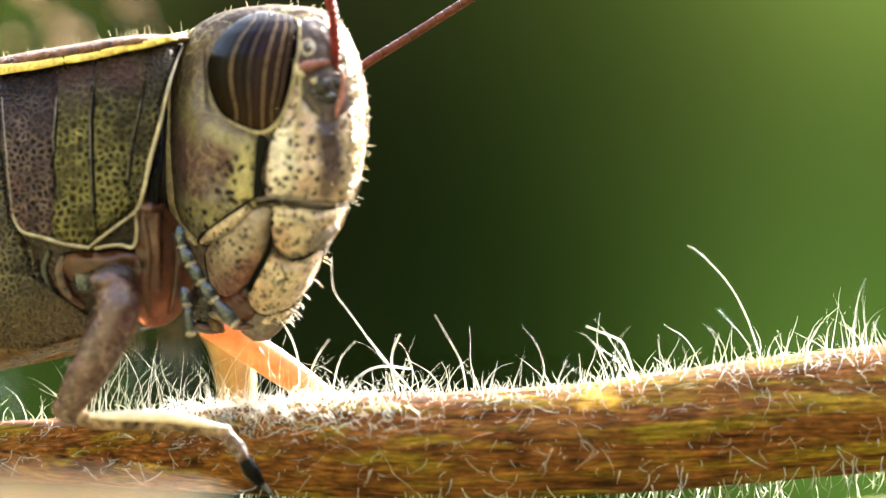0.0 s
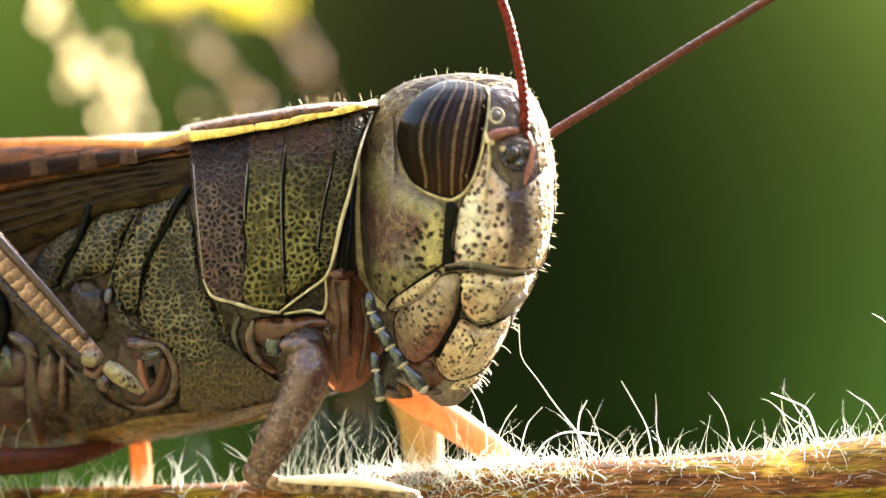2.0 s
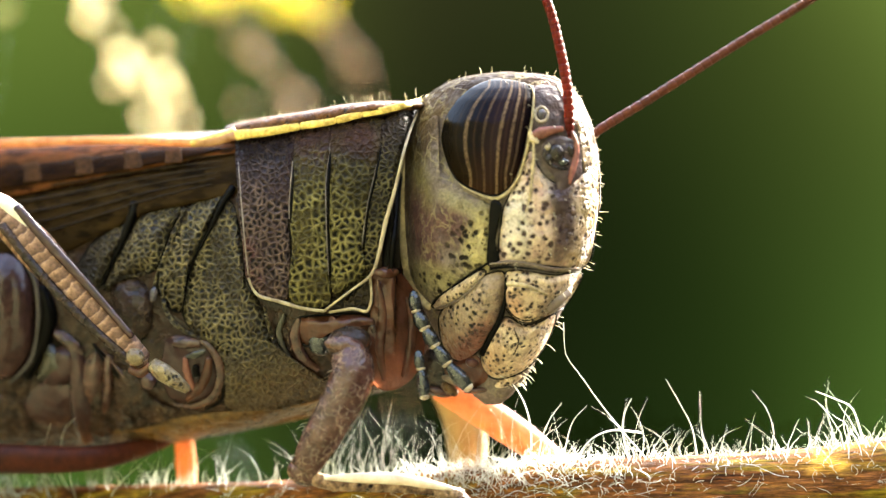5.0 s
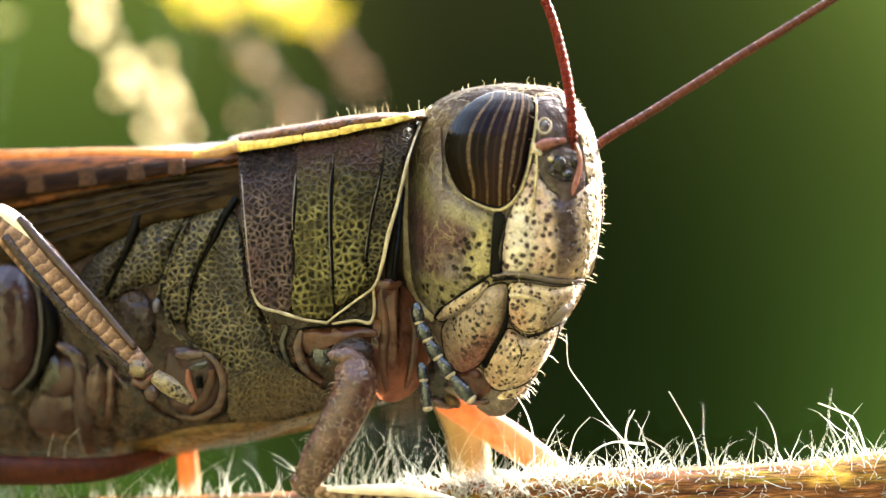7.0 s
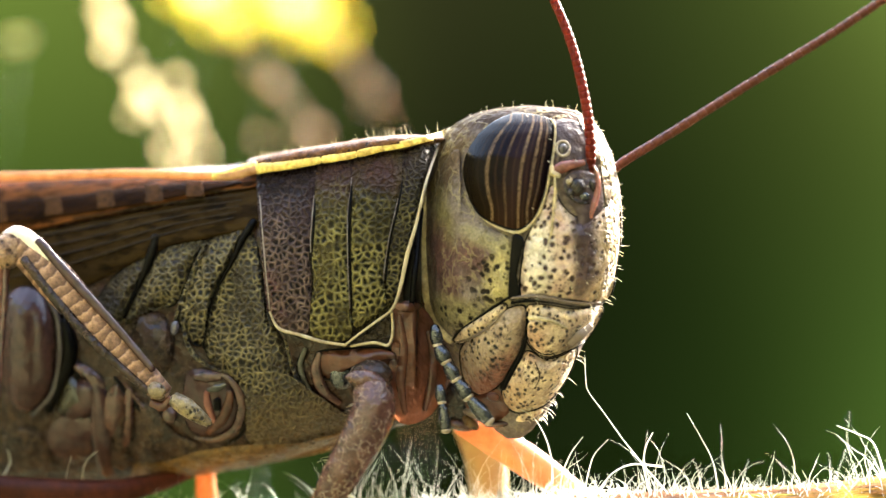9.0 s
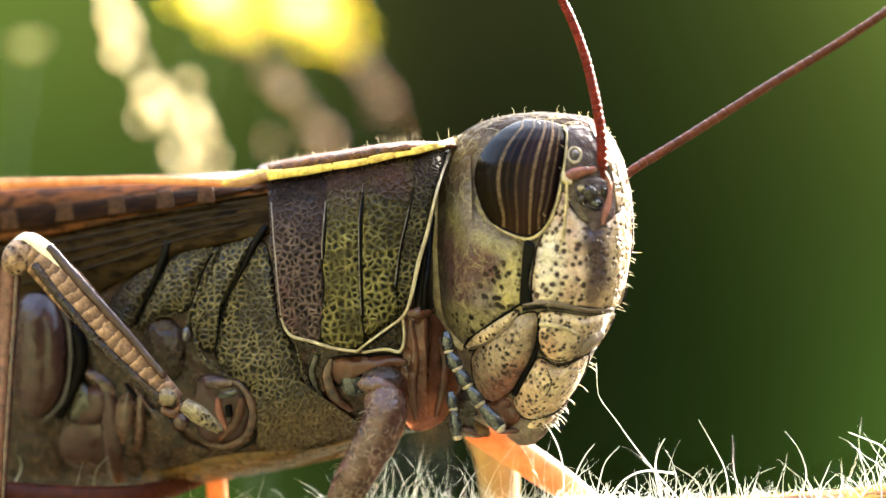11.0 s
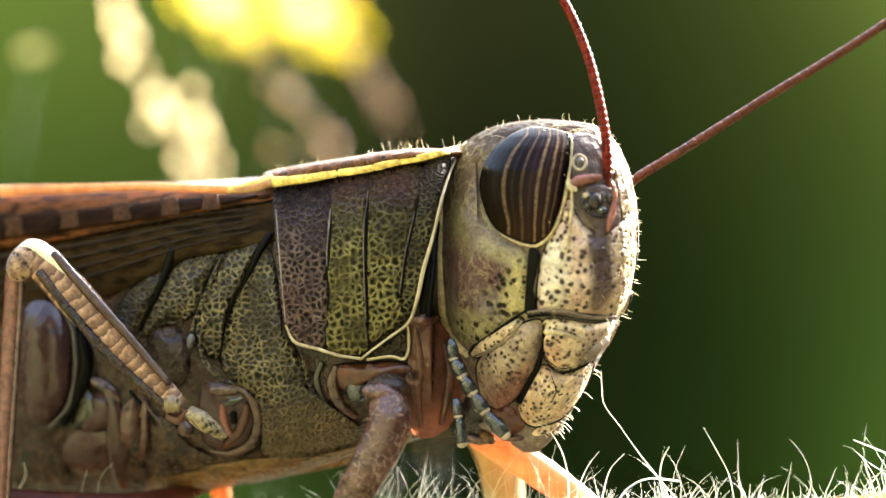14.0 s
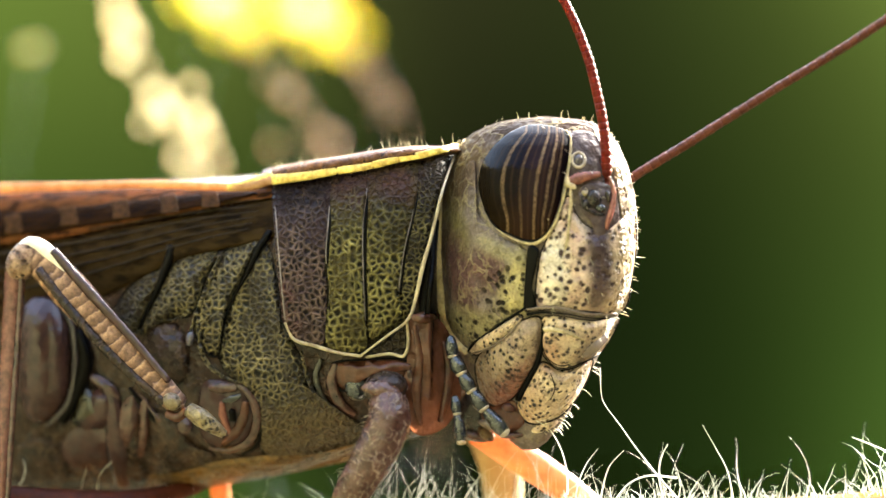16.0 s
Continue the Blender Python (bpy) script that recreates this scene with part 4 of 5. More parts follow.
def build_antenna(head, pts, r0, r1, count, mat, label):
    """A whip of short ringed segments, each a little barrel."""
    fine = soft_loop(pts, count * 4 + 1, closed=False)
    root = None
    for i in range(count):
        q = fine[i * 4:i * 4 + 5]
        r = r0 + (r1 - r0) * i / count
        bm = bmesh.new()
        tube_into(bm, [tuple(x) for x in q], [r * 0.93, r * 0.98, r, r * 1.02, r * 0.95], 9, 5)
        ob = part("antenna" if root is None else "antenna_segment", bm, mat, root or head, label if root is None else "")
        root = root or ob


def build_pronotum(hopper):
    bn = shield_near
    mid = plate("pronotum", [(486, 318), (560, 308), (660, 288), (800, 262), (800, 290), (778, 350), (762, 420), (748, 480), (728, 560), (690, 600), (642, 630), (580, 618), (520, 602), (504, 560), (494, 470), (488, 380)], bn, 12, M_PRON_FRONT, hopper, "olive and purple mottled pronotum shield with cream rims", n=96, rings=18, power=7, sink=30, lift=10, centre=(620, 450))
    top = lambda u, v: bn(u, v) - 22
    plate("rear_lobe", [(488, 326), (540, 322), (586, 316), (586, 380), (580, 440), (576, 480), (580, 520), (574, 612), (530, 606), (507, 570), (497, 480), (490, 400)], top, 9, M_PRON_REAR, mid, "purple-brown netted rear lobe", n=64, rings=14, power=5)
    plate("middle_lobe", [(592, 316), (650, 304), (652, 340), (645, 400), (645, 480), (648, 560), (652, 606), (640, 626), (580, 614), (584, 520), (581, 480), (586, 420)], top, 12, M_PRON_MID, mid, "yellow-green netted middle lobe", n=64, rings=14, power=5)
    plate("fore_lobe", [(656, 302), (728, 288), (744, 310), (734, 380), (718, 450), (708, 520), (712, 562), (690, 584), (656, 602), (652, 540), (650, 460), (653, 380)], top, 11, M_PRON_MID, mid, "dark green netted front lobe", n=64, rings=14, power=5)
    plate("collar", [(742, 296), (796, 276), (776, 345), (758, 420), (742, 490), (726, 556), (714, 556), (714, 500), (724, 430), (742, 350)], top, 4, M_PRON_FRONT, mid, "dark front collar", n=56, rings=8, power=6)
    plate("lower_flap", [(650, 628), (690, 602), (722, 574), (726, 600), (718, 632), (690, 634)], bn, 8, M_PLEURA, mid, "small lower corner plate", n=36, rings=7, lift=8)
    tube("front_rim", on(bn, [(824, 252), (803, 290), (784, 345), (766, 420), (750, 475), (738, 530), (724, 569), (690, 596), (655, 622), (640, 634)], 24), [2, 2.2, 2.6, 3, 3.4, 4, 3.4, 2.6, 2.2, 2.2], M_RIDGE, mid, "cream front rim", n=60)
    tube("lower_rim", on(bn, [(640, 634), (600, 628), (560, 616), (522, 604), (506, 575)], 24), [2.6, 3, 3.4, 3, 2], M_RIDGE, mid, "cream lower rim", n=34)
    tube("rear_rim", on(bn, [(506, 575), (500, 520), (494, 450), (489, 380), (486, 326)], 20), [4, 4, 4, 4, 4], M_PRON_REAR, mid, "purple rear rim", n=30)
    tube("flap_rim", on(bn, [(650, 636), (690, 630), (716, 634), (724, 610), (722, 574)], 18), [2.4, 2.8, 2.8, 2.8, 2.4], M_RIDGE, mid, "cream rim", n=30)
    for pts in ([(591, 325), (588, 380), (583, 440), (583, 470)], [(654, 308), (655, 340), (648, 400), (648, 480), (652, 570)], [(745, 330), (734, 390), (720, 450), (711, 520)]):
        tube("groove", on(bn, pts, 25), [1.5, 2.4, 2], M_DARK, mid, "dark groove", sides=8, n=26)
        tube("crease", on(bn, [(u - 4, v) for u, v in pts], 26), [0.8, 1.5, 1.0], M_CREASE, mid, "pale crease beside the groove", sides=6, n=26)
    tube("crease", on(bn, [(506, 570), (501, 520), (495, 450), (490, 380), (487, 330)], 25), [1.6, 1.8, 1.8, 1.6, 1.4], M_CREASE, mid, "pale crease of the rear rim", sides=6, n=30)
    # the back, its yellow stripe and its row of fine bristles
    stripe = [(482, 322), (540, 316), (600, 306), (650, 299), (700, 287), (745, 279), (812, 262)]
    for u0, u1, w in ((484, 596, 7.5), (600, 660, 6.5), (663, 706, 6.5), (709, 812, 6)):
        pts = [(u, between(u, [q[0] for q in stripe], [q[1] for q in stripe])) for u in np.linspace(u0, u1, 6)]
        tube("yellow_stripe", [(u, v, bn(u, v + 22) - 24) for u, v in pts], [w * (1.25 if u0 < 500 else 0.95), w * 1.05, w * 1.03, w * 0.97, w * 0.88], M_YELLOW, mid, "bright yellow ridge stripe", n=18, flat=0.4)
    back = [(476, 304), (540, 294), (610, 284), (690, 270), (760, 262), (812, 258)]
    tube("back_ridge", [(u, v + 12, between(u, SHIELD_U, SHIELD_D) - 70) for u, v in back], [14, 17, 17, 16, 14, 6], M_PRON_TOP, mid, "brown back ridge", n=50, flat=3.0)
    bm = bmesh.new()
    rng = random.Random(3)
    for i in range(46):
        u = rng.uniform(480, 830)
        v = between(u, [q[0] for q in back], [q[1] for q in back]) + rng.uniform(0, 10)
        d = between(u, SHIELD_U, SHIELD_D) - rng.uniform(40, 105)
        ln = rng.uniform(8, 24)
        lean = rng.uniform(-9, 2)
        tube_into(bm, [(u, v, d), (u + lean * 0.4, v - ln * 0.5, d - 2), (u + lean, v - ln, d - 3)], [0.34, 0.28, 0.15], 3, 3, False)
    part("bristles", bm, M_BRISTLE, mid, "short pale bristles along the back")


def build_thorax(hopper, body):
    bn = body_near
    plate("front_side_plate", [(474, 440), (492, 500), (506, 580), (535, 640), (560, 720), (600, 756), (660, 772), (600, 800), (530, 812), (470, 806), (460, 760), (452, 712), (420, 680), (392, 640), (405, 560), (438, 480)], bn, 20, M_PLEURA, body, "green and black mottled side plate", n=84, rings=16, power=3.5, seam=1.2)
    plate("middle_side_plate", [(462, 424), (436, 484), (402, 556), (386, 632), (352, 606), (350, 560), (380, 484), (402, 446), (430, 436)], bn, 22, M_PLEURA, body, "yellow-netted side plate", n=56, rings=12, power=3, seam=2)
    plate("rear_side_plate", [(388, 450), (368, 490), (342, 556), (312, 566), (282, 580), (252, 594), (272, 540), (312, 470), (350, 450)], bn, 22, M_PLEURA, body, "yellow-netted side plate", n=56, rings=12, power=3, seam=2)
    plate("hind_side_plate", [(300, 478), (268, 534), (240, 592), (196, 612), (200, 560), (228, 516), (262, 490)], bn, 18, M_PLEURA, body, n=48, rings=10, power=3, seam=2)
    plate("smooth_boss", [(268, 580), (310, 574), (336, 610), (332, 668), (300, 690), (270, 650), (262, 612)], bn, 22, M_BODY, body, "smooth dark boss", n=40, rings=8)
    for pts, r in (([(480, 414), (462, 440), (440, 484), (404, 556), (388, 640)], (7, 6, 3, 2.2, 1.5)), ([(306, 440), (298, 470), (272, 532), (246, 590)], (9, 8, 4, 2))):
        tube("suture", on(bn, pts, 8), r, M_DARK, body, "dark seam", sides=8, n=24)
    for pts, r in (([(352, 560), (354, 600), (364, 640), (392, 668), (424, 682)], 5), ([(394, 450), (376, 492), (350, 556), (338, 590)], 5), ([(534, 625), (545, 670), (566, 712), (600, 740)], 5), ([(196, 612), (240, 594), (280, 575), (330, 560), (352, 500), (392, 450)], 3)):
        tube("pale_seam", on(bn, pts, 12), [r * 0.5, r * 0.8, r * 0.8, r * 0.4], M_PLEURA, body, "pale raised seam", n=36)
    plate("slate_patch", [(474, 470), (488, 500), (502, 570), (512, 600), (494, 604), (478, 560), (468, 510)], bn, 4, M_SLATE, body, "smooth slate-blue patch", n=36, rings=6, lift=10)
    bm = bmesh.new()
    blob(bm, 338, 603, bn(338, 603) - 16, 8, 14, 8, 10)
    part("spiracle", bm, M_GLASSY, body, "glossy pearl-like spiracle")
    plate("belly_plate", [(250, 850), (340, 830), (440, 812), (560, 806), (650, 784), (700, 772), (640, 812), (560, 832), (440, 854), (330, 874), (260, 882)], bn, 10, M_BELLY, body, "amber belly band", n=60, rings=10, power=4, centre=(450, 836))
    deep_neck = lambda u, v: min(between(u, (715, 735, 760, 830), (-70, -62, -40, 0)), bn(u, v) - 6)
    plate("neck", [(722, 575), (760, 556), (800, 600), (818, 690), (800, 748), (760, 774), (728, 762), (716, 690), (722, 640)], deep_neck, 16, M_NECK, body, "reddish-brown neck membrane", n=56, rings=12, power=2)
    for pts in ([(736, 580), (744, 640), (738, 700), (746, 756)], [(724, 562), (752, 568), (778, 562)], [(786, 610), (796, 660), (790, 710), (780, 750)]):
        tube("neck_fold_and_shade", on(deep_neck, pts, 15), [3, 8, 9, 4], M_NECK, body, n=22, flat=0.7)
    # black tube and sheet below put the neck gap's shade into colour
    tube("neck_fold_and_shade", on(bn, [(782, 350), (772, 420), (764, 500), (758, 562)], 8), [3, 5, 6, 5], M_DARK, body, n=24)
    plate("neck_gap_shade", [(792, 296), (800, 312), (788, 370), (782, 450), (784, 556), (770, 574), (744, 560), (750, 480), (764, 400), (780, 330)], lambda u, v: bn(u, v) - 3, 3, M_DARK, body, "gap behind the head, its shade put in as a black sheet", n=56, rings=8, power=5, lift=2)
    for outline, up, m, label in (([(206, 800), (202, 760), (214, 722), (236, 704), (246, 730), (244, 770), (232, 802)], 16, M_FOLD, "pale brown glossy fold"),
                                  ([(244, 812), (246, 760), (250, 716), (262, 712), (266, 760), (258, 806)], 12, M_FOLD, "pale brown glossy fold"),
                                  ([(130, 752), (140, 700), (152, 686), (172, 704), (190, 736), (188, 750), (160, 758)], 20, M_OLIVE_FOLD, "smooth olive and slate swelling"),
                                  ([(110, 800), (130, 764), (170, 756), (200, 770), (202, 806), (176, 836), (132, 832)], 14, M_HIND, "dark brown swelling"),
                                  ([(150, 664), (186, 672), (212, 700), (206, 726), (192, 716), (172, 690)], 10, M_FOLD, "brown fold"),
                                  ([(268, 800), (272, 740), (300, 744), (340, 790), (380, 812), (330, 838), (280, 840)], 8, M_BODY, "dark fold of the side"),
                                  ([(196, 850), (210, 812), (246, 822), (262, 850), (240, 880), (206, 880)], 10, M_BODY, "dark fold of the side"),
                                  ([(20, 850), (40, 786), (96, 790), (120, 840), (100, 880), (40, 886)], 10, M_BODY, "dark fold of the side")):
        plate("side_fold", outline, bn, up, m, body, label, n=44, rings=9, power=2, lift=8)
    # shade in the side's creases, drawn as black tubes
    for pts in ([(230, 690), (262, 730), (300, 770), (352, 800)], [(150, 660), (176, 706), (190, 760), (188, 830)]):
        tube("side_crease_shade", on(bn, pts, 4), [3, 6, 6, 3], M_DARK, body, "crease with its shade painted black", n=26, sides=8)
    for pts in ([(248, 700), (280, 742), (330, 786)],):
        tube("side_ridge", on(bn, pts, 8), [2, 4, 2], M_FOLD, body, "brown ridge", n=24, sides=8)
    # wings, folded along the back
    wing = plate("wing", [(-420, 345), (-200, 338), (100, 328), (300, 322), (420, 330), (496, 330), (496, 350), (420, 362), (300, 386), (180, 410), (60, 432), (-120, 450), (-300, 470), (-420, 470)], lambda u, v: bn(u, v) - 6, 8, M_WING, hopper, "brown folded wing with dark and tan blotches", n=90, rings=12, power=6, centre=(60, 385), lift=10)
    plate("lower_wing_field", [(-400, 460), (-100, 446), (100, 428), (260, 400), (400, 372), (500, 348), (505, 410), (470, 428), (390, 446), (300, 470), (200, 520), (60, 560), (-200, 600), (-400, 610)], lambda u, v: bn(u, v), 8, M_WING_LOW, wing, "dark olive lower wing field", n=90, rings=10, power=6, centre=(150, 470), lift=5)
    tube("wing_edge", [(u, v, bn(u, v + 30) - 14) for u, v in [(-420, 352), (-150, 342), (100, 334), (260, 330), (380, 334), (440, 334), (484, 322)]], [12, 12, 11, 9, 7, 7, 8], M_WING_TOP, wing, "orange translucent wing edge", n=60, flat=0.5)
    tube("shoulder_stripe", [(u, v, bn(u, v + 26) - 18) for u, v in [(405, 336), (440, 330), (484, 318)]], [6, 10, 11], M_YELLOW, wing, "orange-yellow wing base", n=20, flat=0.6)
    plate("wing_dark_band", [(-400, 400), (-200, 392), (0, 380), (150, 368), (300, 352), (420, 342), (460, 346), (420, 356), (300, 380), (150, 404), (0, 424), (-200, 442), (-400, 456)], lambda u, v: bn(u, v) - 12, 3, M_BAND, wing, "blackish-brown band along the wing", n=80, rings=6, centre=(80, 392), lift=13)
    for u, v in ((-150, 414), (-70, 410), (24, 402), (122, 388), (214, 376), (300, 366), (372, 356)):
        plate("wing_block", [(u - 16, v - 15), (u, v - 19), (u + 13, v - 19), (u + 16, v - 4), (u + 18, v + 13), (u - 2, v + 15), (u - 14, v + 16), (u - 12, v)], lambda a, b: bn(a, b) - 14, 0.6, M_BLOCK, wing, "tan block", n=20, rings=4, lift=14, sink=4)
    for k in range(7):
        s = k / 6
        pts = [(-400 + 60 * s, 400 + 190 * s), (-100, 392 + 150 * s), (140, 372 + 120 * s), (330, 356 + 78 * s), (472 - 30 * s, 346 + 62 * s)]
        tube("wing_vein", on(bn, pts, 18), [2, 2.2, 2.2, 1.6, 1.2], M_VEIN, wing, sides=6, n=40)


def build_legs(hopper):
    bn = body_near
    # near foreleg
    fore = tube("foreleg", [(688, 712, -120), (690, 750, -135), (664, 810, -140), (628, 870, -135), (605, 912, -125)], [36, 40, 38, 34, 26], M_LEG, hopper, "brown mottled foreleg with a pale shin on the stem", n=34, sides=20)
    bm = bmesh.new()
    blob(bm, 684, 690, -108, 40, 30, 34, -8, 20, 12)
    part("coxa", bm, M_BODY, fore, "dark shiny coxa")
    plate("trochanter", [(640, 690), (672, 676), (706, 690), (722, 720), (716, 736), (690, 712), (660, 706)], lambda u, v: -136, 14, M_LEG, fore, n=40, rings=7)
    plate("coxa_plate", [(590, 650), (640, 642), (700, 640), (724, 650), (726, 700), (700, 672), (660, 668), (622, 690), (600, 690)], bn, 20, M_NECK, fore, "brown coxal fold", n=48, rings=8, seam=3)
    bm = bmesh.new()
    blob(bm, 634, 690, bn(634, 690) - 8, 22, 24, 13)
    part("coxa_knob", bm, M_PALP, fore, "slate-blue knob")
    bm = bmesh.new()
    blob(bm, 604, 920, -120, 32, 24, 26, 30, 16, 10)
    part("knee", bm, M_LEG, fore, "dark knee")
    tib = tube("tibia", [(606, 924, -128), (650, 938, -125), (720, 940, -118), (800, 944, -112), (860, 956, -108), (884, 962, -105)], [13, 14, 15, 15, 14, 13], M_LEG_PALE, fore, "pale sunlit shin", n=36, sides=14)
    tube("tarsus", [(876, 962, -105), (896, 985, -108), (912, 1010, -110)], [14, 15, 13], M_LEG, tib, "dark jointed foot", n=14)
    tube("tarsus", [(908, 1004, -110), (925, 1032, -112), (940, 1052, -112)], [12, 15, 9], M_DARK, tib, n=14)
    tube("claw", [(936, 1046, -112), (952, 1062, -114), (966, 1078, -118)], [6, 4, 1.5], M_PALP, tib, sides=8, n=10)
    bm = bmesh.new()
    rng = random.Random(8)
    for i in range(36):
        s = rng.random()
        u, v = 692 - 88 * s + rng.choice((-1, 1)) * 34, 740 + 165 * s + rng.choice((-1, 1)) * 10
        sg = 1 if u > 692 - 88 * s else -1
        ln = rng.uniform(4, 15)
        tube_into(bm, [(u - sg * 6, v, -140), (u + sg * ln * 0.5, v + ln * 0.2, -142), (u + sg * ln, v + ln * 0.55, -142)], [0.4, 0.3, 0.2], 3, 3, False)
    part("leg_hairs", bm, M_BRISTLE, fore, "fine pale hairs on the leg")
    axis = [(688, 740), (668, 800), (640, 850), (612, 900)]
    for k in range(15):
        s = 0.06 + 0.055 * k
        x = between(s * 3, (0, 1, 2, 3), [q[0] for q in axis])
        y = between(s * 3, (0, 1, 2, 3), [q[1] for q in axis])
        w = 34 - 8 * s
        arc = [(x + w * a * 0.92, y + w * a * 0.35 - 6 * (1 - a * a), -137 - (38 - 8 * s) * math.sqrt(max(0.02, 1 - a * a))) for a in (-0.8, -0.4, 0.0, 0.4, 0.8)]
        tube("leg_wrinkle", arc, [0.3, 0.9, 0.6, 1.0, 0.3], M_PINK, fore, sides=5, n=12)
    # added strip that paints the sunlit top of the shin
    tube("tibia_crest", [(640, 930, -136), (700, 930, -132), (770, 932, -126), (840, 944, -120), (872, 952, -114)], [4, 9, 11, 9, 4], M_SUNLIT_CREST, tib, "upper face of the shin, painted pale for sunlight", n=28)
    # far foreleg
    far = tube("foreleg", [(845, 768, 70), (900, 800, 85), (960, 838, 90), (1020, 880, 85), (1070, 912, 70)], [24, 28, 29, 26, 17], M_LEG_ORANGE, hopper, "orange translucent foreleg lit from behind", n=34, sides=18)
    tube("tibia", [(1068, 908, 68), (1010, 930, 40), (940, 935, 20)], [14, 15, 12], M_LEG_ORANGE, far, n=18)
    tube("middle_leg", [(846, 746, 240), (880, 806, 260), (892, 870, 265), (896, 930, 250)], [34, 37, 36, 30], M_LEG_CREAM, hopper, "pale cream leg beyond the neck", n=30, sides=16)
    # near middle leg
    mid = tube("middle_leg", [(62, 452, 40), (110, 500, 20), (180, 576, -5), (250, 650, -30), (318, 722, -50)], [30, 36, 32, 27, 20], M_THIGH, hopper, "banded middle leg bent at a pale knee", n=44, sides=18, flat=0.8)
    tube("leg_keel", [(70, 480, 5), (130, 556, -15), (200, 634, -36), (290, 716, -62)], [8, 9, 9, 7], M_BODY, mid, "dark lower keel of the leg", n=30)
    tube("leg_keel", [(96, 448, 10), (160, 520, -16), (230, 596, -40), (300, 678, -62)], [9, 10, 8, 6], M_HIND, mid, n=30)
    bm = bmesh.new()
    blob(bm, 44, 466, 40, 30, 38, 30, 35, 18, 12)
    part("knee", bm, M_LEG_PALE, mid, "pale knee")
    # added strip that paints sunlight along the thigh's upper edge
    tube("leg_crest", [(34, 446, 46), (62, 434, 30), (110, 472, 12), (160, 522, -2), (210, 580, -16)], [9, 15, 13, 8, 4], M_SUNLIT_CREST, mid, "upper crest of the leg, painted cream for sunlight", n=30)
    tube("tibia", [(30, 470, 50), (24, 560, 40), (16, 680, 20), (8, 800, 0), (2, 905, -10)], [20, 18, 17, 16, 14], M_SHIN, mid, "reddish-brown shin", n=34, sides=14)
    tube("tibia_ridge", [(40, 480, 32), (36, 560, 24), (28, 680, 4), (20, 800, -14), (14, 905, -26)], [5, 6, 6, 6, 5], M_FOLD, mid, "sunlit edge of the shin", n=24)
    bm = bmesh.new()
    blob(bm, 306, 714, -66, 17, 15, 16, 40, 18, 12)
    part("leg_end", bm, M_CREAM_SPOT, mid, "cream end of the thigh")
    tube("trochanter", [(336, 728, -72), (356, 742, -80), (378, 758, -82), (398, 772, -74)], [13, 17, 14, 8], M_CREAM_SPOT, mid, "cream spotted trochanter", n=24, sides=18)
    tube("joint_fold", [(296, 736, -58), (316, 742, -64), (332, 728, -70)], [7, 9, 7], M_NECK, mid, "reddish joint skin", n=16)
    bm = bmesh.new()
    blob(bm, 329, 757, bn(329, 757) - 24, 15, 16, 14)
    part("coxa_knob", bm, M_FOLD, mid, "brown round knob")
    # the ringed folds of the leg's base
    plate("coxa", [(360, 684), (392, 676), (426, 690), (446, 722), (448, 760), (430, 788), (396, 796), (364, 784), (352, 740)], bn, 12, M_HIND, mid, "folded brown coxa", n=48, rings=9)
    # the black tubes here paint the shade of a crease and a hollow
    for pts, r, m, off, label in (([(404, 682), (432, 692), (452, 720), (456, 752), (442, 786), (406, 802), (372, 798)], (3, 5, 7, 7, 7, 5, 3), M_FOLD, 18, "glossy brown outer fold"),
                                  ([(466, 726), (468, 756), (456, 792), (430, 808)], (2, 3, 3, 2), M_DARK, 14, "crease with its shade painted black"),
                                  ([(436, 716), (432, 744), (418, 770), (396, 790)], (5, 8, 8, 4), M_NECK, 24, "pinkish inner fold"),
                                  ([(394, 716), (396, 738), (404, 760), (410, 774)], (4, 6, 5, 3), M_BLUSH, 26, "pale inner fold"),
                                  ([(396, 714), (412, 710), (428, 704)], (3, 6, 3), M_OLIVE_FOLD, 28, "olive lip"),
                                  ([(372, 690), (390, 690), (420, 690)], (5, 9, 5), M_FOLD, 20, ""),
                                  ([(412, 730), (414, 748)], (6, 6), M_DARK, 28, "hollow with its shade painted black")):
        tube("coxa_fold", on(bn, pts, off - 9), [x * 1.15 for x in r], m, mid, label, n=26, flat=0.6)
    # folds about the foreleg's base
    for pts, r, m, off, label in (([(596, 648), (588, 680), (602, 716), (630, 738)], (5, 9, 9, 5), M_FOLD, 14, "brown fold"),
                                  ([(570, 640), (560, 672), (574, 712), (604, 742)], (4, 6, 6, 3), M_OLIVE_FOLD, 12, "grey-olive ridge"),
                                  ([(650, 646), (676, 664), (700, 652), (728, 654)], (5, 9, 10, 5), M_NECK, 22, "brown hanging fold"),
                                  ([(664, 654), (680, 676), (706, 684), (728, 676)], (4, 6, 7, 4), M_FOLD, 24, ""),
                                  ([(612, 648), (640, 656), (660, 672)], (4, 7, 4), M_NECK, 16, ""),
                                  ([(726, 660), (732, 690), (726, 722)], (4, 7, 4), M_FOLD, 24, "")):
        tube("coxa_fold", on(bn, pts, off - 8), [x * 1.2 for x in r], m, fore, label, n=24, flat=0.6)
    # hind leg
    hind = plate("hind_leg", [(36, 560), (60, 530), (96, 536), (122, 580), (126, 650), (116, 710), (84, 750), (52, 744), (34, 690), (30, 620)], lambda u, v: bn(u, v) - 18, 40, M_HIND, hopper, "dark purple-brown hind thigh", n=56, rings=12, sink=60)
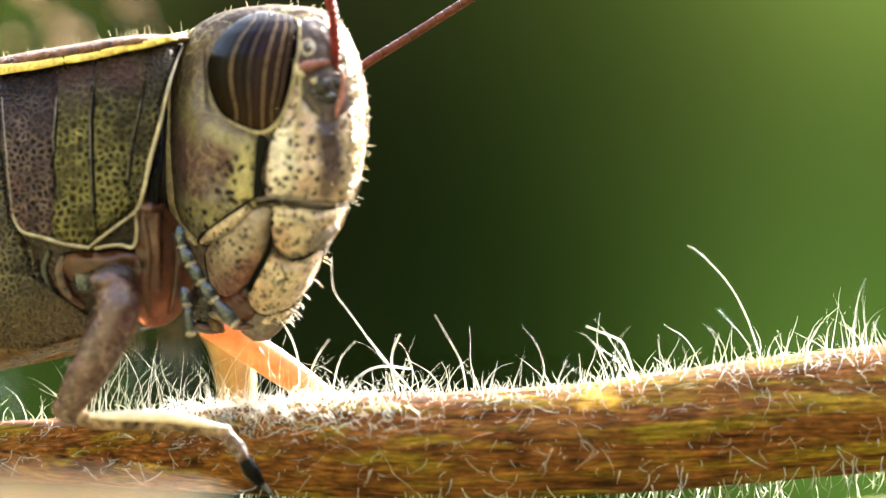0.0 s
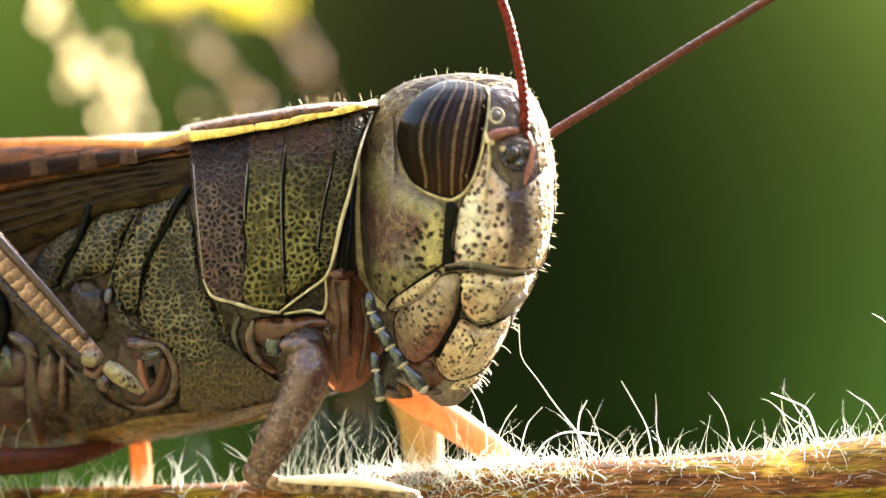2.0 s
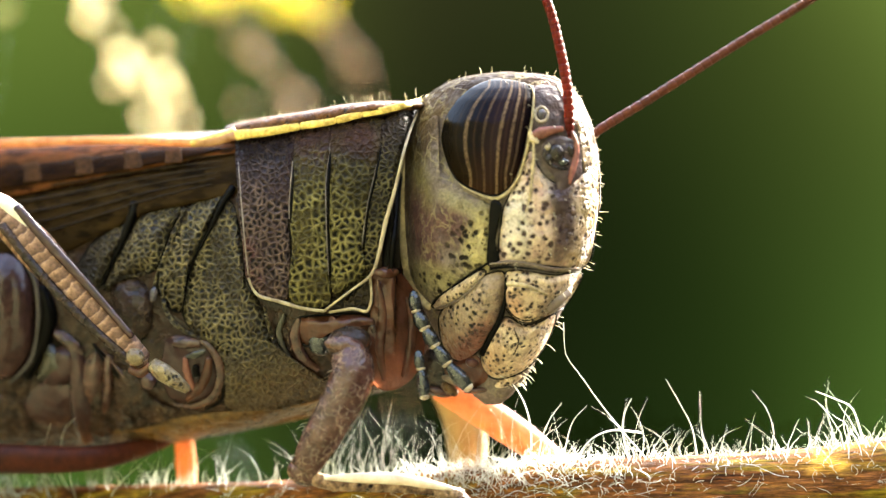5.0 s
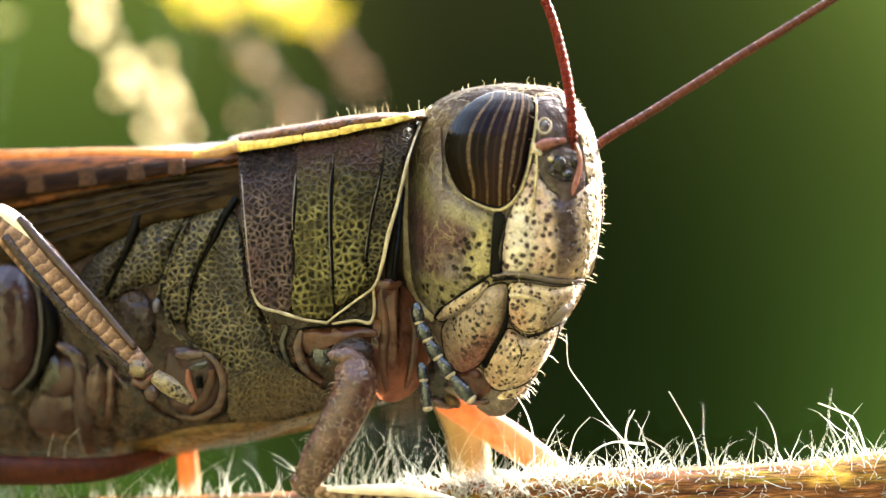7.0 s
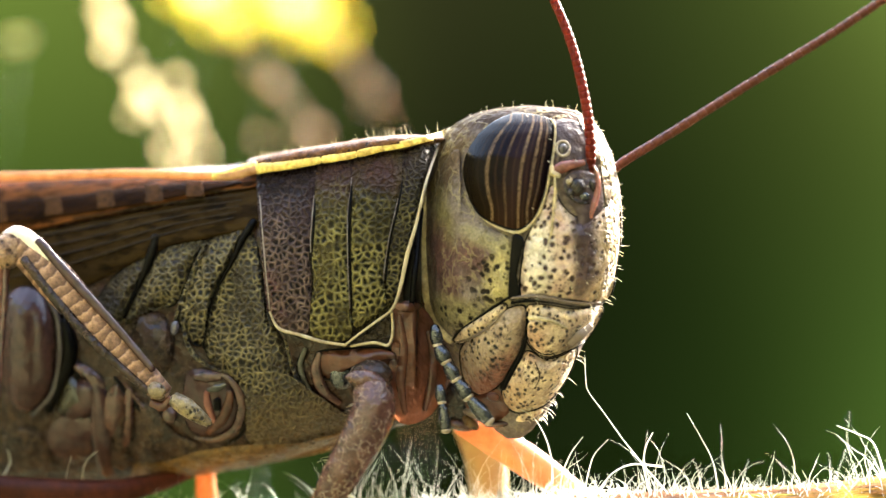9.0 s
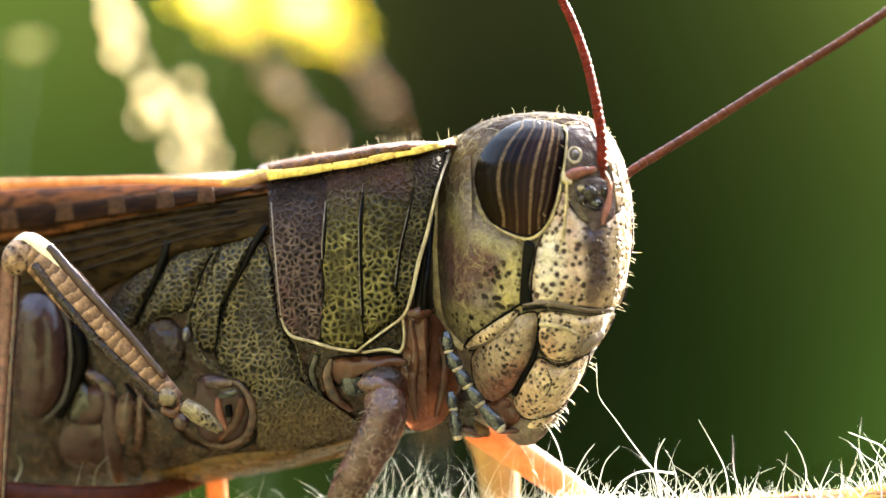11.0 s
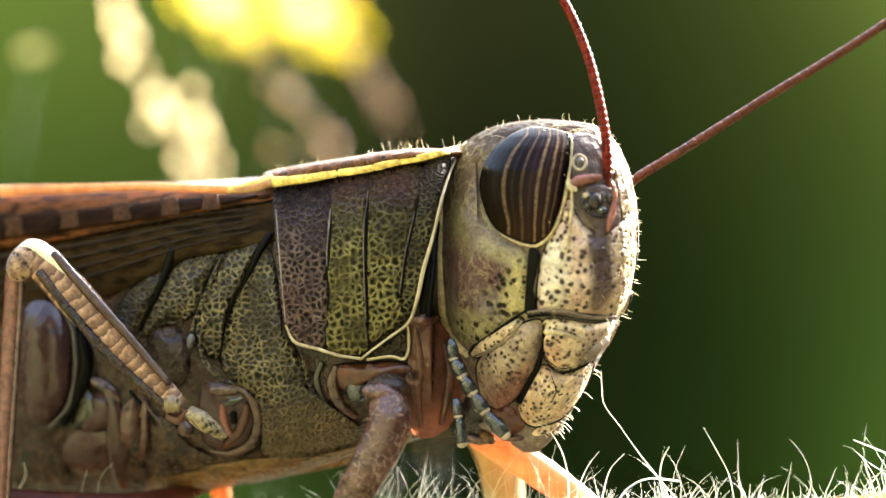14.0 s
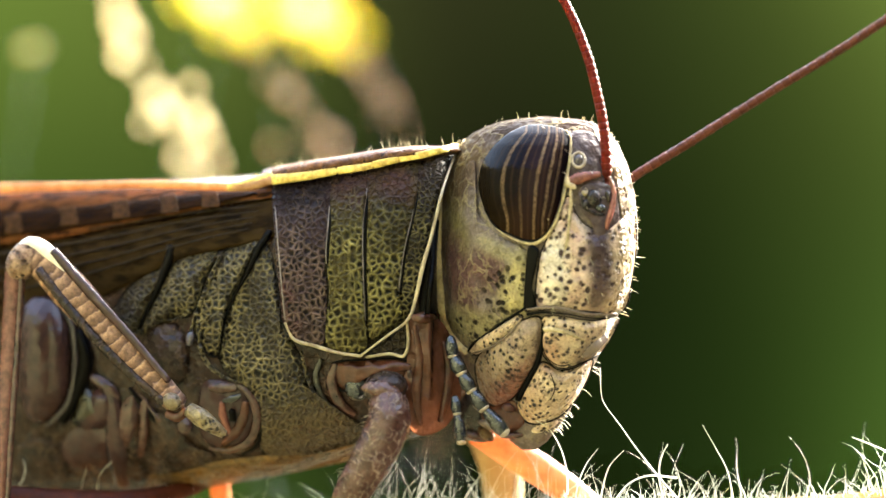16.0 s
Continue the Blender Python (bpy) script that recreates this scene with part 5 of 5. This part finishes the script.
    # lighter tube paints the sky's sheen along the thigh's edge
    tube("thigh_rim_sheen", [(u, v, bn(u, v) - 20) for u, v in [(100, 530), (128, 580), (134, 650), (122, 716), (86, 758)]], [4, 6, 6, 6, 4], M_LILAC, hind, "lilac-grey rim put in for the sheen of the thigh's edge", n=30)
    # black tube painted in as the shade beside the thigh
    tube("thigh_gap_shade", [(u, v, bn(u, v) - 12) for u, v in [(140, 590), (152, 640), (140, 690), (112, 750)]], [10, 15, 13, 8], M_DARK, hind, n=24)
    plate("hind_coxa", [(140, 720), (170, 690), (200, 700), (204, 740), (180, 770), (140, 765)], bn, 24, M_HIND, hind, "slate-grey hind coxa", n=40, rings=8)
    tube("hind_fold", on(bn, [(196, 690), (206, 740), (210, 800), (222, 860)], 2), [12, 20, 22, 18], M_HIND, hind, "brown fold", n=24)
    tube("hind_fold", on(bn, [(244, 720), (238, 790), (246, 850)], 1), [10, 14, 12], M_BODY, hind, n=20)
    tube("hind_tibia", [(-260, 860, 90), (-60, 884, 60), (100, 894, 60), (230, 892, 90), (320, 872, 150), (390, 840, 210)], [24, 28, 28, 25, 20, 14], M_LEG_RED, hind, "dark red shin under the belly", n=30, sides=16)
    tube("middle_leg", [(390, 850, 240), (393, 890, 250), (398, 960, 250)], [17, 18, 16], M_LEG_ORANGE, hopper, "orange far leg below the belly", n=18, sides=14)


def build_face_bristles(head):
    bm = bmesh.new()
    rng = random.Random(12)
    for i in range(150):
        v = rng.uniform(214, 770)
        r = between(v, HEAD_V, HEAD_R)
        ln = rng.uniform(3, 9) + (16 * rng.random() ** 2 if v > 450 else 0)
        if i % 2 == 0:
            u = rng.uniform(960, r - 8)
            d = head_near(u, v) - 14
            tube_into(bm, [(u, v, d), (u + 2, v + ln * 0.3, d - 4), (u + 5, v + ln * 0.7, d - 5)], [0.6, 0.5, 0.3], 3, 3, False)
        else:
            u = r - rng.uniform(0, 7)
            d = head_near(u, v) + rng.uniform(-25, 20)
            dv = (v - 400) / 400 * ln
            tube_into(bm, [(u - 3, v, d), (u + ln * 0.5, v + dv * 0.4, d), (u + ln * 0.95, v + dv + rng.uniform(-2, 4), d)], [0.75, 0.6, 0.3], 3, 3, False)
    for i in range(12):
        u = rng.uniform(860, 1060)
        v = between(u, (840, 866, 893, 925, 968, 1018, 1045, 1063), (238, 226, 218, 213, 210, 213, 218, 226))
        ln = rng.uniform(3, 14)
        tube_into(bm, [(u, v + 2, 0), (u - 1, v - ln * 0.5, 0), (u + rng.uniform(-4, 3), v - ln, 0)], [0.45, 0.35, 0.2], 3, 3, False)
    part("bristles", bm, M_BRISTLE, head, "short pale bristles on the face")


def grasshopper():
    hopper = thing("grasshopper", spot(700, 930, 0), "brown and olive mottled grasshopper standing on a hairy stem", "grasshopper")
    head, body = build_forms(hopper)
    build_head(head)
    build_face_bristles(head)
    build_pronotum(hopper)
    build_thorax(hopper, body)
    build_legs(hopper)


# ---- the stem ----
STEM_U = (-900, -300, 100, 350, 560, 800, 1100, 1300, 1500, 1800, 2050, 2500)
STEM_V = (1040, 1000, 992, 990, 990, 991, 990, 986, 980, 948, 924, 905)
STEM_R = (40, 44, 48, 50, 54, 68, 90, 92, 96, 106, 110, 118)
STEM_D = (360, 270, 190, 130, 90, 45, 10, 5, 5, 10, 15, 20)


def stem_at(u):
    return between(u, STEM_U, STEM_V), between(u, STEM_U, STEM_R), between(u, STEM_U, STEM_D)


def plant():
    stem = thing("plant_stem", spot(8200, 31700, 20), "reddish-brown hairy plant stem rising from the ground", "plant stem")
    pts = [(u, *[between(u, STEM_U, a) for a in (STEM_V, STEM_D)]) for u in np.linspace(-900, 2500, 24)]
    rad = [between(u, STEM_U, STEM_R) for u in np.linspace(-900, 2500, 24)]
    low = [(3600, 960, 20), (5400, 1900, 20), (6900, 5000, 20), (7700, 12000, 20), (8200, 31700, 20)]
    bm = bmesh.new()
    q = soft_loop(pts + low, 260, closed=False)
    rings = []
    sides = 30
    for i in range(len(q)):
        t = q[min(i + 1, len(q) - 1)] - q[max(i - 1, 0)]
        t = t / np.linalg.norm(t)
        a = np.array([0, 0, -1.0]) + t * t[2]
        a = a / np.linalg.norm(a)
        b = np.cross(t, a)
        r = between(q[i][0], STEM_U + (5000, 8300), STEM_R + (150, 200))
        row = []
        for k in range(sides):
            an = 2 * math.pi * k / sides
            wob = 1 + 0.035 * math.cos(5 * an) + 0.03 * noise.noise(Vector((q[i][0] / 60, an * 2, 3))) + 0.02 * math.cos(9 * an + 1)
            row.append(bm.verts.new(spot(*(q[i] + r * wob * (math.cos(an) * a + math.sin(an) * b)))))
        rings.append(row)
    for r0, r1 in zip(rings, rings[1:]):
        for k in range(sides):
            bm.faces.new((r0[k], r0[(k + 1) % sides], r1[(k + 1) % sides], r1[k]))
    bm.faces.new(rings[0])
    skin = part("stem", bm, M_STEM, stem)
    stem_hairs(stem)
    return stem


def one_hair(bm, u, an, ln, rng, w=1.9, curl=1.0, lay=0.0):
    """A hair on the stem at angle an (0 up, 90 towards the lens), ln long, curved."""
    v0, r, d0 = stem_at(u)
    ca, sa = math.cos(an), math.sin(an)
    p = np.array([u, v0 - r * ca * 0.98, d0 - r * sa * 0.98])
    way = np.array([rng.uniform(-0.35, 0.35), -ca, -sa * 0.7])
    if lay:
        way = np.array([rng.uniform(-1, 1), rng.uniform(-0.6, 0.9), -sa * 0.45])
    way /= np.linalg.norm(way)
    bend = np.array([rng.uniform(-1, 1), rng.uniform(-0.4, 0.5), rng.uniform(-0.5, 0.5)]) * curl
    pts = [p]
    for k in range(7):
        way = way + bend * 0.16 + np.array([rng.uniform(-0.22, 0.22) for _ in range(3)])
        way /= np.linalg.norm(way)
        pts.append(pts[-1] + way * ln / 7)
    tube_into(bm, [tuple(x) for x in pts], [w * 1.3, w * 1.05, w * 0.8, w * 0.5, w * 0.2], 3, 8, False)


def stem_hairs(stem):
    rng = random.Random(21)
    top, side, under = bmesh.new(), bmesh.new(), bmesh.new()
    for i in range(620):
        u = rng.uniform(330, 2150) if i % 12 else rng.uniform(-250, 330)
        an = radians(rng.gauss(4, 26))
        ln = rng.choice((rng.uniform(8, 26), rng.uniform(20, 55), rng.uniform(30, 80), rng.uniform(60, 140)))
        if 480 < u < 790:
            ln *= 0.6
            if rng.random() < 0.5:
                continue
        one_hair(top, u, an, ln, rng, rng.uniform(0.28, 0.55))
    for i in range(700):
        u = rng.gauss(940, 110)
        one_hair(top, u, radians(rng.gauss(28, 26)), rng.uniform(14, 48), rng, rng.uniform(0.45, 0.95), 2.4)
    for i in range(430):
        u = rng.uniform(1050, 2150)
        one_hair(top, u, radians(rng.gauss(22, 24)), rng.uniform(8, 30), rng, rng.uniform(0.3, 0.6), 2.4)
    for i in range(560):
        u = rng.uniform(450, 2150)
        one_hair(side, u, radians(rng.uniform(35, 125)), rng.choice((12, 20, 30, 60)) * rng.uniform(0.6, 1.2), rng, rng.uniform(0.32, 0.6), 2.6, 1)
    for i in range(260):
        u = rng.uniform(900, 2150)
        one_hair(under, u, radians(rng.gauss(172, 22)), rng.uniform(20, 75), rng, rng.uniform(0.7, 1.2))
    for i in range(70):
        u = rng.uniform(600, 900)
        one_hair(top, u, radians(rng.gauss(-5, 20)), rng.uniform(50, 140), rng, rng.uniform(0.16, 0.3), 0.9)
    for i in range(60):
        u = rng.uniform(-60, 420)
        one_hair(top, u, radians(rng.gauss(10, 30)), rng.uniform(30, 90), rng, rng.uniform(0.16, 0.3), 1.2)
    for i in range(34):
        u = rng.gauss(120, 70)
        one_hair(top, u, radians(rng.gauss(50, 20)), rng.uniform(45, 110), rng, rng.uniform(0.7, 1.2), 1.8)
    for bm, label in ((top, "upright white hairs along the top"), (side, "short curled hairs on the flank"), (under, "pale hairs along the underside")):
        ob = part("stem_hairs", bm, M_HAIR, stem, label)
        tagged(ob, kind="stuff")
    long_ones = [
        ([(1064, 655), (1066, 700), (1072, 720), (1098, 755), (1130, 800), (1170, 850), (1196, 880), (1230, 920)], 2.6),
        ([(950, 748), (975, 765), (995, 800), (1005, 840), (1006, 880)], 3.0),
        ([(1689, 638), (1715, 655), (1760, 705), (1790, 760), (1815, 830)], 2.8),
        ([(1510, 778), (1545, 792), (1572, 806), (1586, 838), (1596, 880)], 4.5),
        ([(1090, 888), (1115, 860), (1150, 846), (1200, 850)], 4.2),
        ([(1245, 756), (1270, 800), (1290, 840), (1300, 890)], 2.4),
        ([(1060, 798), (1040, 825), (1025, 860), (1018, 900)], 2.2),
        ([(1105, 802), (1080, 830), (1068, 870), (1062, 905)], 2.2),
        ([(42, 818), (46, 840), (30, 870), (0, 890), (-20, 930)], 4.5),
        ([(200, 820), (178, 845), (172, 890), (160, 935)], 2.2),
        ([(155, 830), (145, 870), (140, 935)], 2.0),
        ([(1184, 790), (1172, 815), (1168, 850), (1180, 900)], 3.4),
    ]
    for pts, w in long_ones:
        n = len(pts)
        d1 = stem_at(pts[-1][0])[2] - 20
        tube("plant_hair", [(u, v, d1 - 60 * (1 - i / (n - 1))) for i, (u, v) in enumerate(pts)], [w * 0.2, w * 0.34, w * 0.42], M_HAIR if w < 5 else M_HAIR_CREAM, stem, sides=6, n=24)


# ---- out-of-focus plants behind ----
def grass_ear(pts, seeds, mat, label, rng, far=2300):
    """A dry grass stalk with paired seeds along its upper length; it stands in the ground."""
    ob = thing("grass_stalk", spot(pts[-1][0] + 300, 44500, far), label, "grass", "dry grass behind the insect")
    tube("stalk", [(u, v, far) for u, v in pts], [0.8, 1.0, 1.4], M_STRAW, ob, sides=8, n=40)
    u, v = pts[-1]
    tube("lower_stalk", [(u, v, far), (u + 60, 1500, far), (u + 220, 8000, far), (u + 300, 44500, far)], [0.8, 0.8, 12, 60], M_LEAF, ob, sides=8, n=60)
    for u, v, s in seeds:
        bm = bmesh.new()
        blob(bm, u, v, far + rng.uniform(-200, 200), s * 0.36, s * 0.47, s * 0.34, rng.uniform(-50, -10), 10, 7)
        part("seed", bm, mat, ob)
    return ob


def leaf_blade(name, a, b, wide, far, mat, label, category="leaf", sag=0.15):
    """A single bent leaf on its stalk, with thickness."""
    bm = bmesh.new()
    a, b = np.array(a, float), np.array(b, float)
    ax = b - a
    side = np.array([-ax[1], ax[0]]) / np.linalg.norm(ax)
    rows = []
    for i in range(13):
        s = i / 12
        w = wide * math.sin(math.pi * min(0.985, 0.06 + s * 0.93)) ** 0.8
        row = []
        for k in (-1, -0.5, 0, 0.5, 1):
            p = a + ax * s + side * w * k
            row.append((p[0], p[1] + sag * wide * s * s * 2, far + abs(k) * wide * 0.3))
        rows.append(row)
    f = [[bm.verts.new(spot(*p)) for p in r] for r in rows]
    g = [[bm.verts.new(spot(p[0], p[1], p[2] + wide * 0.06)) for p in r] for r in rows]
    for lay in (f, g):
        for r0, r1 in zip(lay, lay[1:]):
            for k in range(4):
                bm.faces.new((r0[k], r0[k + 1], r1[k + 1], r1[k]))
    edge_f = [r[0] for r in f] + f[-1][1:] + [r[-1] for r in reversed(f[:-1])] + list(reversed(f[0][1:-1]))
    edge_g = [r[0] for r in g] + g[-1][1:] + [r[-1] for r in reversed(g[:-1])] + list(reversed(g[0][1:-1]))
    for i in range(len(edge_f)):
        j = (i + 1) % len(edge_f)
        bm.faces.new((edge_f[i], edge_f[j], edge_g[j], edge_g[i]))
    base = thing(name, spot(a[0] - 400, 44500, far), label, category)
    part("blade", bm, mat, base)
    tube("stalk", [(a[0], a[1], far), (a[0] - 150, a[1] + 900, far), (a[0] - 320, 9000, far), (a[0] - 400, 44500, far)], [0.8, 0.8, 12, 40], M_LEAF, base, sides=8, n=40)
    return base


def flower(u, v, far, size, rng, label):
    ob = thing("yellow_flower", spot(u - 500, 44500, far), label, "flower")
    for k in range(16):
        an, out = 2 * math.pi * k / 16, size * (1.15 if k % 2 else 0.6)
        a, b = math.cos(an) * out * 1.25, math.sin(an) * out * 0.55
        bm = bmesh.new()
        blob(bm, u + a * 0.8 - b * 0.6, v + a * 0.6 + b * 0.8, far + rng.uniform(-300, 300), size * 0.30, size * 0.085, size * 0.08, 37 + 20 * math.sin(an), 10, 7)
        part("petal", bm, M_PETAL, ob)
    bm = bmesh.new()
    blob(bm, u, v, far - 30, size * 0.3, size * 0.25, size * 0.2)
    part("flower_heart", bm, M_SEED, ob)
    tube("stalk", [(u, v, far + 60), (u - 200, v + 1000, far + 60), (u - 420, 9000, far + 60), (u - 500, 44500, far + 60)], [1.2, 1.2, 14, 40], M_LEAF, ob, sides=8, n=40)


def background_plants():
    rng = random.Random(5)
    grass_ear([(150, -120), (190, -20), (225, 60), (285, 170), (345, 260), (380, 340), (420, 520), (470, 800)],
              [(206, -6, 24), (214, 40, 33), (230, 66, 28), (218, 104, 26), (252, 128, 16), (280, 176, 33), (298, 206, 30), (262, 220, 18), (340, 158, 20), (352, 214, 28), (362, 240, 26), (326, 282, 26), (384, 288, 20), (352, 306, 18)], M_SEED, "pale dry grass ear blurred behind the insect", rng)
    grass_ear([(400, -60), (470, 90), (520, 170), (580, 250), (640, 420), (680, 800)],
              [(408, 40, 22), (436, 84, 22), (478, 146, 17), (512, 168, 31), (540, 196, 13), (558, 236, 18), (588, 252, 29), (566, 288, 22), (486, 262, 20)], M_STRAW, "pinkish dry grass ear blurred behind the insect", rng, 2400)
    grass_ear([(560, -60), (610, 70), (680, 170), (720, 260), (760, 500), (770, 800)],
              [(606, 36, 20), (622, 84, 13), (640, 118, 20), (664, 150, 17), (692, 182, 24), (676, 198, 12)], M_STRAW, "thin dry grass ear blurred behind the insect", rng, 2700)
    flower(385, -8, 3500, 70, rng, "bright yellow flower blurred behind the insect")
    flower(545, 15, 3500, 70, rng, "bright yellow flower blurred behind the insect")
    leaf_blade("leaf", (60, 100), (56, 70), 26, 2300, M_LEAF_PALE, "small sunlit leaf blurred in the distance")
    leaf_blade("leaf", (1700, 1250), (2150, 1075), 70, 800, M_LEAF_PALE, "pale sunlit leaf under the stem")
    leaf_blade("leaf", (240, 1118), (900, 1104), 46, -2500, M_LEAF_DRY, "pale dry leaf under the stem")


setting()
grasshopper()
plant()
background_plants()
